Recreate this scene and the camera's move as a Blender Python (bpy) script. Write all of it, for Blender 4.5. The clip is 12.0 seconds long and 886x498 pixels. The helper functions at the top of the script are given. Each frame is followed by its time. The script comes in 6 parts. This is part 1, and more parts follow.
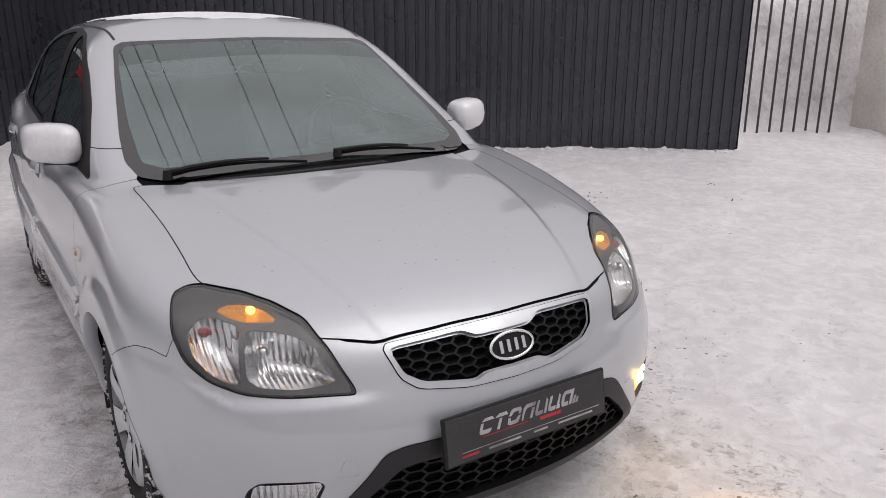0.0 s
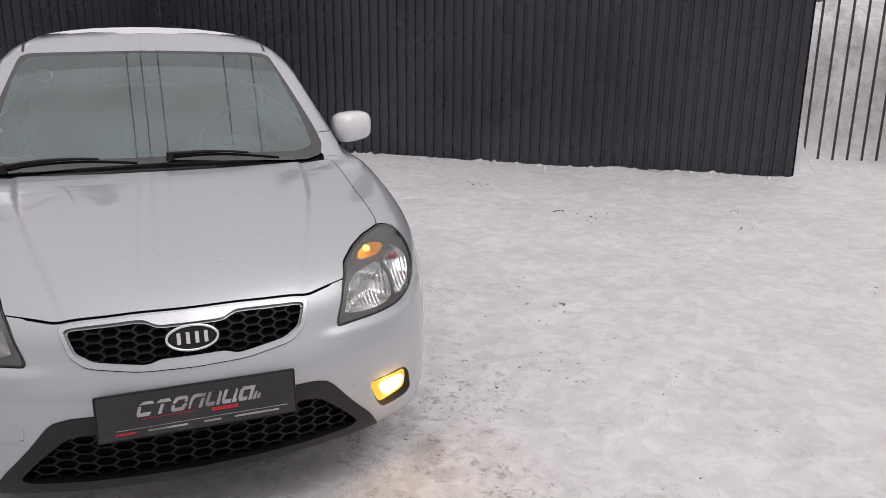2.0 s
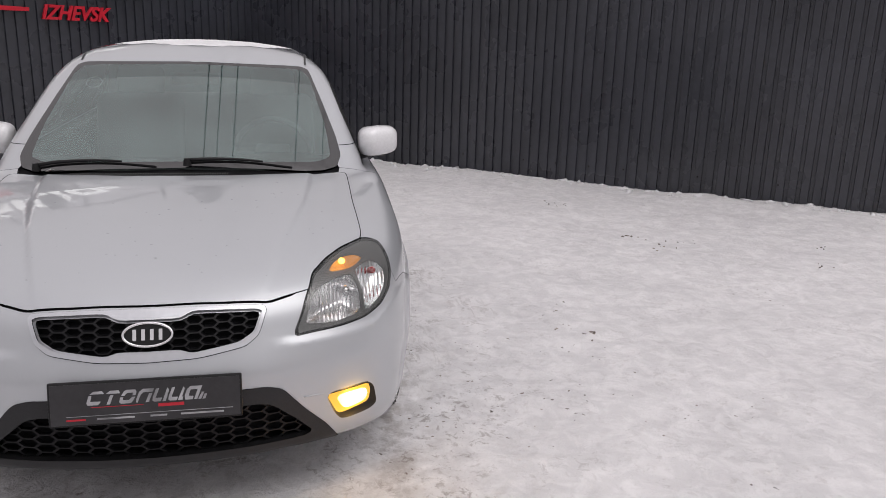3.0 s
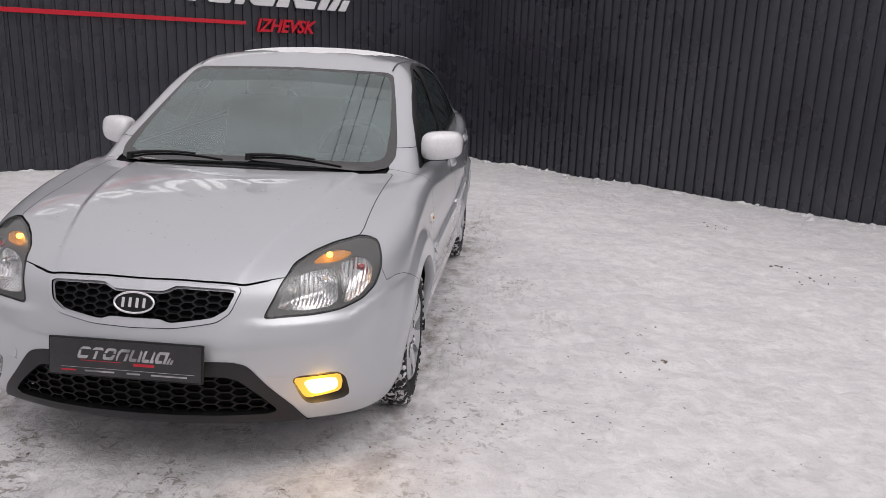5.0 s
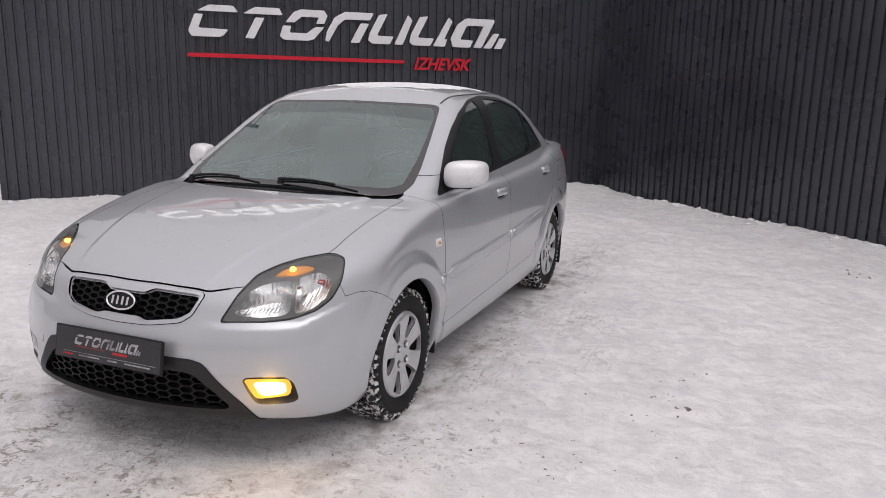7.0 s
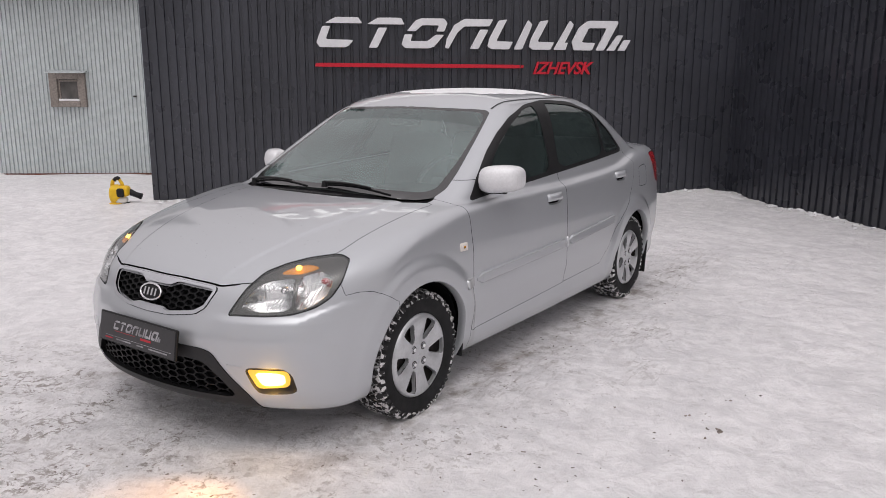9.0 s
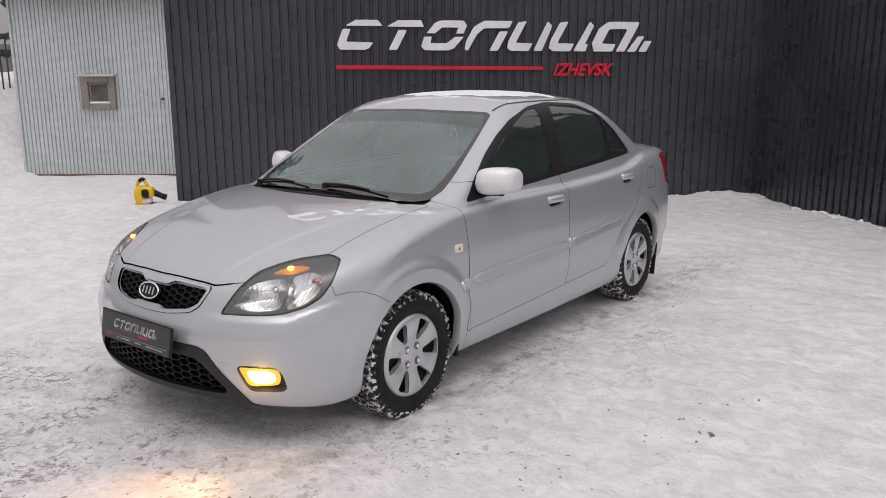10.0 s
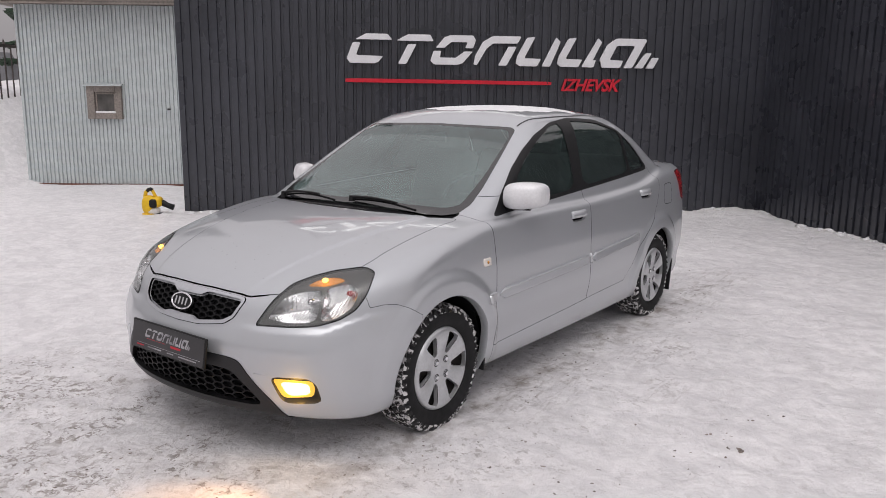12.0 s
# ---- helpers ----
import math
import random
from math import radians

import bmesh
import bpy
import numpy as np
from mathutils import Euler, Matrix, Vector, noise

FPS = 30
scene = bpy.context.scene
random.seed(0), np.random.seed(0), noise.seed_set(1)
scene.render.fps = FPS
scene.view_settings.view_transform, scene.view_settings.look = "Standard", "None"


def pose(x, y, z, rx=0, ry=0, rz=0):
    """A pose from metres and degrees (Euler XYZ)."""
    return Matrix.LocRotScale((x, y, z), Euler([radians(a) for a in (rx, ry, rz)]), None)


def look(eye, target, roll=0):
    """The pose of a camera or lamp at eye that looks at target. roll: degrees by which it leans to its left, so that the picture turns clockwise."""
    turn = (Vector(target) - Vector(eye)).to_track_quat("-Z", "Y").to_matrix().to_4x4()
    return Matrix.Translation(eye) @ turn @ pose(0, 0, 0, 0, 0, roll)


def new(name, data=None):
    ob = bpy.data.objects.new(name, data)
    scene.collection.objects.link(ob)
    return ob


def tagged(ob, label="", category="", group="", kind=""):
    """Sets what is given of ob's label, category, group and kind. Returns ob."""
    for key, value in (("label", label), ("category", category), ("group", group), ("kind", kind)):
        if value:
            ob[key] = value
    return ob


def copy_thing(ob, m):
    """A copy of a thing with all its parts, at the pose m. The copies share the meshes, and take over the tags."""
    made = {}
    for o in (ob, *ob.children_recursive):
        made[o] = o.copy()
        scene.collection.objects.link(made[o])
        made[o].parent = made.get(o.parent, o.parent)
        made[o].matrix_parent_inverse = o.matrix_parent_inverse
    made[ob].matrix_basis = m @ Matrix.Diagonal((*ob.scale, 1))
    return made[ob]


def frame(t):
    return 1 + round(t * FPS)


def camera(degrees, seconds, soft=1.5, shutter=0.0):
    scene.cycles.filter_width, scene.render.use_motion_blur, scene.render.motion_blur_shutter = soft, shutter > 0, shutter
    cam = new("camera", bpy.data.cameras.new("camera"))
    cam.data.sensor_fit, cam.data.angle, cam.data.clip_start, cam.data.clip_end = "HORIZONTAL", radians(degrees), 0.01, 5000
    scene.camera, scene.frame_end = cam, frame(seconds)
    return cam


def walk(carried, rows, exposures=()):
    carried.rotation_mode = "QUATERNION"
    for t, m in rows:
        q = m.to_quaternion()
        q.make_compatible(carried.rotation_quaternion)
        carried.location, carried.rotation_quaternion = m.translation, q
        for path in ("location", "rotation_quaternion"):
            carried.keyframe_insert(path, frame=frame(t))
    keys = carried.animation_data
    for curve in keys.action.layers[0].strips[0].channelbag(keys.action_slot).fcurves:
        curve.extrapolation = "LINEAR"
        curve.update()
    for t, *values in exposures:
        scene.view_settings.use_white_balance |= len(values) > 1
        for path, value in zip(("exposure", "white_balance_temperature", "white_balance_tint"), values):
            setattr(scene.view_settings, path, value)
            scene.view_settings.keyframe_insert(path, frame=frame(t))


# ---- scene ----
cam = camera(60.2, 12.0, 0.9)
EXPOSURES = ((0, 0.0), (2.5, -0.05), (5.5, 0.02), (7.2, 0.05), (12, 0.03))
PATH = [
    (0, (-1.105, -2.224, 1.438), (-0.082, -0.606, 0.86), -0.0),
    (0.5, (-0.834, -2.352, 1.41), (0.132, -0.699, 0.83), 0.6),
    (1, (-0.553, -2.485, 1.439), (0.395, -0.823, 0.854), 1.2),
    (1.5, (-0.277, -2.725, 1.445), (0.571, -1.003, 0.884), 0.7),
    (2, (-0.044, -2.864, 1.442), (0.645, -1.067, 0.902), 0.4),
    (2.5, (0.252, -2.894, 1.452), (0.807, -1.049, 0.917), 1.6),
    (3, (0.429, -2.986, 1.462), (0.818, -1.092, 0.953), 1.7),
    (3.2, (0.524, -3.051, 1.465), (0.862, -1.144, 0.968), 1.8),
    (4.8, (1.182, -3.034, 1.464), (1.052, -1.105, 0.953), 2.3),
    (5, (1.281, -3.038, 1.462), (1.066, -1.113, 0.965), 2.0),
    (5.5, (1.593, -3.075, 1.478), (1.211, -1.165, 1.028), 1.6),
    (6, (1.815, -3.022, 1.459), (1.353, -1.124, 1.03), 1.2),
    (6.5, (2.029, -2.908, 1.468), (1.475, -1.035, 1.037), 2.4),
    (7, (2.236, -2.883, 1.463), (1.471, -1.083, 1.041), 1.2),
    (7.2, (2.341, -2.878, 1.465), (1.488, -1.116, 1.052), 0.9),
    (8.8, (2.77, -2.632, 1.486), (1.641, -1.031, 1.08), 0.2),
    (9, (2.818, -2.595, 1.475), (1.68, -1.004, 1.06), 0.1),
    (9.5, (2.941, -2.518, 1.476), (1.773, -0.953, 1.043), -0.2),
    (10, (2.977, -2.515, 1.482), (1.771, -0.973, 1.07), -0.1),
    (10.5, (2.922, -2.592, 1.494), (1.703, -1.053, 1.112), -0.1),
    (11, (2.879, -2.639, 1.499), (1.67, -1.09, 1.127), 0.4),
    (11.5, (2.868, -2.637, 1.491), (1.666, -1.082, 1.119), 0.6),
    (12, (2.859, -2.632, 1.489), (1.661, -1.076, 1.11), 0.6),
]
walk(cam, [(t, look(eye, target, roll)) for t, eye, target, roll in PATH], EXPOSURES)

# ---- daylight: a closed snow-grey overcast sky ----
world = bpy.data.worlds.new("overcast")
scene.world = world
world.use_nodes = True
wn, wl = world.node_tree.nodes, world.node_tree.links
wn.clear()
w_out, w_bg = wn.new("ShaderNodeOutputWorld"), wn.new("ShaderNodeBackground")
w_sky, w_hsv, w_mix = wn.new("ShaderNodeTexSky"), wn.new("ShaderNodeHueSaturation"), wn.new("ShaderNodeMix")
w_sky.sky_type, w_sky.sun_disc = "NISHITA", False
w_sky.sun_elevation, w_sky.sun_rotation = radians(60), radians(141)
w_sky.air_density, w_sky.dust_density, w_sky.ozone_density = 1.0, 6.0, 1.0
w_hsv.inputs["Saturation"].default_value = 0.12
w_mix.data_type = "RGBA"
w_mix.inputs[0].default_value = 0.72
w_mix.inputs[7].default_value = (8.0, 7.45, 7.7, 1)
wl.new(w_sky.outputs[0], w_hsv.inputs["Color"])
wl.new(w_hsv.outputs[0], w_mix.inputs[6])
# an overcast sky is brighter overhead than at the horizon
w_tc, w_sep, w_map, w_mul = wn.new("ShaderNodeTexCoord"), wn.new("ShaderNodeSeparateXYZ"), wn.new("ShaderNodeMapRange"), wn.new("ShaderNodeVectorMath")
w_map.inputs["From Min"].default_value, w_map.inputs["From Max"].default_value = 0.0, 1.0
w_map.inputs["To Min"].default_value, w_map.inputs["To Max"].default_value = 0.50, 1.75
w_mul.operation = "SCALE"
wl.new(w_tc.outputs["Generated"], w_sep.inputs[0])
wl.new(w_sep.outputs["Z"], w_map.inputs["Value"])
wl.new(w_mix.outputs[2], w_mul.inputs[0]), wl.new(w_map.outputs["Result"], w_mul.inputs["Scale"])
wl.new(w_mul.outputs[0], w_bg.inputs["Color"])
w_bg.inputs["Strength"].default_value = 0.0895
wl.new(w_bg.outputs[0], w_out.inputs["Surface"])

sun_data = bpy.data.lights.new("sun", "SUN")
sun_data.energy, sun_data.angle, sun_data.color = 0.44, radians(40), (1.0, 0.95, 0.92)
sun = new("sun", sun_data)
sun.matrix_basis = look((4, -5, 11), (0, 0, 0))
scene.view_settings.exposure = 0.0

# ---- materials ----
def mat(name, color, rough=0.5, metal=0.0, grain=0.0, scale=40.0, bump=0.0, bump_scale=60.0, coat=0.0, blotch=0.0, blotch_scale=2.0,
        emit=None, power=0.0, alpha=None, trans=0.0, ior=1.45, bump_dist=0.01, rough_var=0.0, random_var=0.0, flakes=0.0):
    """A node material with variation at two scales, fine relief and optional clear coat."""
    m = bpy.data.materials.new(name)
    m.use_nodes = True
    nt = m.node_tree
    n, l = nt.nodes, nt.links
    b = n["Principled BSDF"]
    b.inputs["Base Color"].default_value = (*color, 1)
    b.inputs["Roughness"].default_value = rough
    b.inputs["Metallic"].default_value = metal
    b.inputs["IOR"].default_value = ior
    b.inputs["Coat Weight"].default_value = coat
    b.inputs["Coat Roughness"].default_value = 0.04
    b.inputs["Transmission Weight"].default_value = trans
    if emit:
        b.inputs["Emission Color"].default_value = (*emit, 1)
        b.inputs["Emission Strength"].default_value = power
    tc = n.new("ShaderNodeTexCoord")

    def noise_tex(s, detail=4.0):
        t = n.new("ShaderNodeTexNoise")
        t.inputs["Scale"].default_value = s
        t.inputs["Detail"].default_value = detail
        l.new(tc.outputs["Object"], t.inputs["Vector"])
        return t.outputs["Fac"]

    def scaled(sock, low, high, a=0.3, z=0.7):
        r = n.new("ShaderNodeMapRange")
        r.inputs["From Min"].default_value, r.inputs["From Max"].default_value = a, z
        r.inputs["To Min"].default_value, r.inputs["To Max"].default_value = low, high
        l.new(sock, r.inputs["Value"])
        return r.outputs["Result"]

    def product(a, c):
        k = n.new("ShaderNodeMath")
        k.operation = "MULTIPLY"
        l.new(a, k.inputs[0]), l.new(c, k.inputs[1])
        return k.outputs[0]

    value = None
    if grain:
        value = scaled(noise_tex(scale), 1 - grain, 1 + grain)
    if blotch:
        v2 = scaled(noise_tex(blotch_scale), 1 - blotch, 1 + blotch)
        value = product(value, v2) if value else v2
    if random_var:
        oi = n.new("ShaderNodeObjectInfo")
        v3 = scaled(oi.outputs["Random"], 1 - random_var, 1 + random_var, 0, 1)
        value = product(value, v3) if value else v3
    if value:
        h = n.new("ShaderNodeHueSaturation")
        h.inputs["Color"].default_value = (*color, 1)
        l.new(value, h.inputs["Value"])
        l.new(h.outputs["Color"], b.inputs["Base Color"])
    if rough_var:
        l.new(scaled(noise_tex(blotch_scale * 3), rough - rough_var, rough + rough_var), b.inputs["Roughness"])
    if bump:
        bp = n.new("ShaderNodeBump")
        bp.inputs["Strength"].default_value = bump
        bp.inputs["Distance"].default_value = bump_dist
        l.new(noise_tex(bump_scale), bp.inputs["Height"])
        l.new(bp.outputs["Normal"], b.inputs["Normal"])
    return m


M_PAINT = mat("silver_paint", (0.458, 0.473, 0.500), 0.38, 0.48, grain=0.02, scale=900, coat=1.0, blotch=0.02, blotch_scale=1.2)
# mirror housings: silver paint made paler, sky light put into the colour
M_SKYLIT_SILVER = mat("skylit_silver", (0.70, 0.70, 0.72), 0.42, 0.15, grain=0.05, scale=90, coat=0.6, blotch=0.06, blotch_scale=9)
M_SILVER = mat("satin_silver_trim", (0.52, 0.53, 0.56), 0.30, 0.7, grain=0.03, scale=60, coat=0.4)
M_CHROME = mat("chrome", (0.8, 0.8, 0.82), 0.08, 1.0, grain=0.03, scale=30)
M_GAP = mat("dark_gap", (0.005, 0.005, 0.006), 0.8, grain=0.2, ior=1.2)
M_PLASTIC = mat("black_plastic", (0.009, 0.009, 0.010), 0.5, ior=1.36, grain=0.15, scale=200, bump=0.15, bump_scale=700, bump_dist=0.001, blotch=0.15, blotch_scale=5)
M_GREYPLASTIC = mat("grey_plastic", (0.018, 0.018, 0.020), 0.5, ior=1.4, grain=0.15, scale=200, bump=0.1, bump_scale=500, bump_dist=0.001, blotch=0.15, blotch_scale=5)
M_RUBBER = mat("tyre_rubber", (0.012, 0.012, 0.013), 0.75, ior=1.35, grain=0.3, scale=30, bump=0.2, bump_scale=90, bump_dist=0.003, blotch=0.3, blotch_scale=7)
M_FABRIC = mat("seat_fabric", (0.13, 0.13, 0.135), 0.9, grain=0.2, scale=150, bump=0.2, bump_scale=400, bump_dist=0.002)
M_DASH = mat("dashboard_plastic", (0.05, 0.05, 0.052), 0.6, grain=0.1, scale=150, bump=0.1, bump_scale=500, bump_dist=0.001)
M_WALL = mat("dark_profiled_sheet", (0.032, 0.034, 0.043), 0.30, ior=1.55, grain=0.12, scale=18, blotch=0.18, blotch_scale=0.9, bump=0.05, bump_scale=8, rough_var=0.08, random_var=0.1)
M_SIGNWHITE = mat("white_sign_acrylic", (0.72, 0.72, 0.74), 0.35, grain=0.04, scale=30, blotch=0.05)
M_SIGNRED = mat("red_sign_acrylic", (0.55, 0.012, 0.03), 0.35, grain=0.05, scale=30, blotch=0.06)
M_SHED = mat("galvanised_sheet", (0.52, 0.56, 0.57), 0.42, 0.25, grain=0.08, scale=12, blotch=0.05, blotch_scale=1.5, rough_var=0.08, random_var=0.06)
M_RUST = mat("red_brown_plinth", (0.13, 0.05, 0.035), 0.8, grain=0.3, scale=25, blotch=0.3)
M_WOOD = mat("weathered_wood", (0.24, 0.21, 0.19), 0.8, grain=0.25, scale=40, bump=0.3, bump_scale=60, bump_dist=0.004, blotch=0.2)
M_FENCE = mat("brown_painted_steel", (0.055, 0.045, 0.042), 0.55, grain=0.2, scale=30, blotch=0.25)
M_CONCRETE = mat("pale_plaster", (0.68, 0.65, 0.61), 0.85, grain=0.1, scale=30, blotch=0.15, blotch_scale=1.2, bump=0.2, bump_scale=30)
M_YELLOW = mat("yellow_plastic", (0.75, 0.47, 0.015), 0.4, grain=0.08, scale=30, blotch=0.1)
M_RED_LENS = mat("red_lens", (0.35, 0.008, 0.012), 0.1, coat=0.6, grain=0.1, scale=60)
M_AMBER = mat("amber_bulb", (0.9, 0.35, 0.02), 0.2, grain=0.05, emit=(1.0, 0.50, 0.06), power=7.0)
M_AMBER_LENS = mat("amber_reflector", (0.42, 0.19, 0.03), 0.25, 0.3, grain=0.2, scale=80, coat=0.4)
M_FOG = mat("lit_fog_lamp", (0.30, 0.20, 0.05), 0.2, grain=0.05, emit=(1.0, 0.50, 0.05), power=0.85)
M_FOG_CORE = mat("lit_fog_core", (1.0, 0.85, 0.5), 0.2, grain=0.05, emit=(1.0, 0.74, 0.26), power=1.7)
M_FOG_BULB = mat("lit_fog_bulb", (1.0, 0.95, 0.7), 0.2, grain=0.05, emit=(1.0, 0.90, 0.58), power=5.0)
M_AMBER_LIT = mat("lit_amber_lens", (0.34, 0.16, 0.03), 0.25, 0.2, grain=0.5, scale=140, coat=0.4, bump=0.7, bump_scale=150, emit=(1.0, 0.36, 0.02), power=0.28)
M_REFLECTOR = mat("lamp_reflector", (0.90, 0.90, 0.91), 0.20, 1.0, grain=0.08, scale=40)
r_n, r_l = M_REFLECTOR.node_tree.nodes, M_REFLECTOR.node_tree.links
r_wave, r_tc, r_bump = r_n.new("ShaderNodeTexWave"), r_n.new("ShaderNodeTexCoord"), r_n.new("ShaderNodeBump")
r_wave.inputs["Scale"].default_value, r_wave.inputs["Distortion"].default_value = 24.0, 1.2
r_bump.inputs["Strength"].default_value, r_bump.inputs["Distance"].default_value = 0.32, 0.004
r_l.new(r_tc.outputs["Object"], r_wave.inputs["Vector"])
r_l.new(r_wave.outputs["Fac"], r_bump.inputs["Height"])
r_l.new(r_bump.outputs["Normal"], r_n["Principled BSDF"].inputs["Normal"])
M_PLATE = mat("plate_film", (0.028, 0.027, 0.030), 0.32, grain=0.12, scale=60, blotch=0.25, blotch_scale=5)
M_WHITEPRINT = mat("white_print", (0.34, 0.34, 0.36), 0.5, grain=0.3, scale=12, blotch=0.5, blotch_scale=9)
M_REDPRINT = mat("red_print", (0.42, 0.015, 0.03), 0.5, grain=0.1, scale=80)
M_BARK = mat("bark", (0.07, 0.055, 0.045), 0.9, grain=0.3, scale=20, bump=0.4, bump_scale=20)
M_NEEDLE = mat("fir_needles", (0.022, 0.040, 0.024), 0.8, grain=0.4, scale=6, blotch=0.3)
M_WHITEPAINT = mat("white_orange_lens", (0.75, 0.70, 0.66), 0.3, grain=0.05)
M_WHEEL = mat("wheel_cover_silver", (0.54, 0.55, 0.57), 0.36, 0.6, grain=0.06, scale=90, blotch=0.12, blotch_scale=9, coat=0.3)
M_STEEL = mat("dark_steel", (0.03, 0.026, 0.024), 0.6, 0.4, grain=0.3, scale=40)
M_WIRE = mat("cable_sheath", (0.01, 0.01, 0.01), 0.6, grain=0.1)

M_CLEANSNOW = mat("clean_snow", (0.80, 0.80, 0.82), 0.6, grain=0.05, scale=20, blotch=0.06, bump=0.4, bump_scale=12, bump_dist=0.03)

M_COWL = mat("dull_cowl_plastic", (0.008, 0.008, 0.009), 0.8, grain=0.2, scale=120, ior=1.25, bump=0.2, bump_scale=300, bump_dist=0.001)
M_LOUVRE = mat("faded_louvre_plastic", (0.07, 0.07, 0.072), 0.7, grain=0.2, scale=120)
M_BEZEL = mat("lamp_bezel", (0.125, 0.122, 0.122), 0.30, 0.3, grain=0.15, scale=60, coat=0.5, blotch=0.15, blotch_scale=9)
M_LITSIGN = mat("lit_sign_face", (0.8, 0.8, 0.8), 0.4, grain=0.03, emit=(1.0, 0.99, 0.97), power=1.3)
M_DROP = mat("frozen_droplet", (0.50, 0.52, 0.55), 0.12, 0.3, grain=0.05)


def glass(name, tint, dark, ior=1.6, film=0.0, film_color=(0.55, 0.58, 0.57)):
    """A thin pane: tinted see-through, a mirror gloss driven by Fresnel, and a dull film whose colour stands in for
    part of the reflected light.
    """
    m = bpy.data.materials.new(name)
    m.use_nodes = True
    n, l = m.node_tree.nodes, m.node_tree.links
    n.clear()
    out, mix, mix2 = n.new("ShaderNodeOutputMaterial"), n.new("ShaderNodeMixShader"), n.new("ShaderNodeMixShader")
    tr, gl, fr, df = n.new("ShaderNodeBsdfTransparent"), n.new("ShaderNodeBsdfGlossy"), n.new("ShaderNodeFresnel"), n.new("ShaderNodeBsdfDiffuse")
    tr.inputs["Color"].default_value = (*[c * dark for c in tint], 1)
    fr.inputs["IOR"].default_value = ior
    df.inputs["Color"].default_value = (*film_color, 1)
    nz, rp, tc = n.new("ShaderNodeTexNoise"), n.new("ShaderNodeMapRange"), n.new("ShaderNodeTexCoord")
    l.new(tc.outputs["Object"], nz.inputs["Vector"])
    nz.inputs["Scale"].default_value, nz.inputs["Detail"].default_value = 4.0, 5.0
    rp.inputs["From Min"].default_value, rp.inputs["From Max"].default_value = 0.3, 0.7
    rp.inputs["To Min"].default_value, rp.inputs["To Max"].default_value = film * 0.7, film * 1.3
    l.new(nz.outputs["Fac"], rp.inputs["Value"])
    gl.inputs["Roughness"].default_value = 0.015
    gl.inputs["Color"].default_value = (0.95, 0.97, 0.97, 1)
    l.new(rp.outputs["Result"], mix2.inputs[0]), l.new(tr.outputs[0], mix2.inputs[1]), l.new(df.outputs[0], mix2.inputs[2])
    l.new(fr.outputs[0], mix.inputs[0]), l.new(mix2.outputs[0], mix.inputs[1]), l.new(gl.outputs[0], mix.inputs[2])
    l.new(mix.outputs[0], out.inputs["Surface"])
    return m


M_GLASS = glass("green_tinted_glass", (0.78, 0.92, 0.88), 0.85, 1.85, 0.18, (0.42, 0.58, 0.57))
M_SIDEGLASS = glass("dark_green_glass", (0.62, 0.88, 0.82), 0.65, 1.85, 0.05, (0.36, 0.49, 0.48))
M_BAND = glass("shaded_glass_band", (0.66, 0.86, 0.81), 0.70, 1.85, 0.12, (0.30, 0.46, 0.45))
M_FRIT = mat("glazed_black_border", (0.016, 0.016, 0.018), 0.08, ior=1.75, grain=0.1, scale=80)
M_CLEAR = glass("clear_lamp_lens", (0.97, 0.97, 0.97), 0.97, 1.5, 0.06)

# ---- mesh helpers ----
def mesh_object(name, verts, faces, material, parent=None, label="", smooth=True, materials=None):
    me = bpy.data.meshes.new(name)
    me.from_pydata([tuple(map(float, v)) for v in verts], [], [tuple(map(int, f)) for f in faces])
    for m in (materials or [material]):
        me.materials.append(m)
    if smooth:
        me.polygons.foreach_set("use_smooth", [True] * len(me.polygons))
    me.update()
    ob = new(name, me)
    if parent:
        ob.parent = parent
    return tagged(ob, label)


def part(name, bm, material, parent=None, label="", smooth=False):
    """Links a bmesh as one mesh object under a thing or part."""
    me = bpy.data.meshes.new(name)
    bmesh.ops.recalc_face_normals(bm, faces=bm.faces)
    bm.to_mesh(me)
    bm.free()
    me.materials.append(material)
    if smooth:
        me.polygons.foreach_set("use_smooth", [True] * len(me.polygons))
        me.set_sharp_from_angle(angle=radians(38))
    ob = new(name, me)
    if parent:
        ob.parent = parent
    return tagged(ob, label)


def thing(name, label, category, group="", kind="", at=None):
    ob = new(name)
    ob.empty_display_size = 0.1
    if at is not None:
        ob.matrix_basis = at
    return tagged(ob, label, category, group, kind)


def box_bm(sx, sy, sz, m=None, bevel=0.0, segments=2, bm=None):
    bm2 = bmesh.new()
    bmesh.ops.create_cube(bm2, size=1, matrix=Matrix.Diagonal((sx, sy, sz, 1)))
    if bevel:
        bmesh.ops.bevel(bm2, geom=bm2.edges[:], offset=bevel, segments=segments, affect="EDGES", profile=0.5)
    if m is not None:
        bmesh.ops.transform(bm2, matrix=m, verts=bm2.verts)
    if bm is None:
        return bm2
    tmp = bpy.data.meshes.new("tmp")
    bm2.to_mesh(tmp)
    bm2.free()
    bm.from_mesh(tmp)
    bpy.data.meshes.remove(tmp)
    return bm


def cyl_bm(r1, r2, depth, m=None, segments=24, bm=None):
    bm = bm or bmesh.new()
    bmesh.ops.create_cone(bm, cap_ends=True, segments=segments, radius1=r1, radius2=r2, depth=depth, matrix=m or Matrix())
    return bm


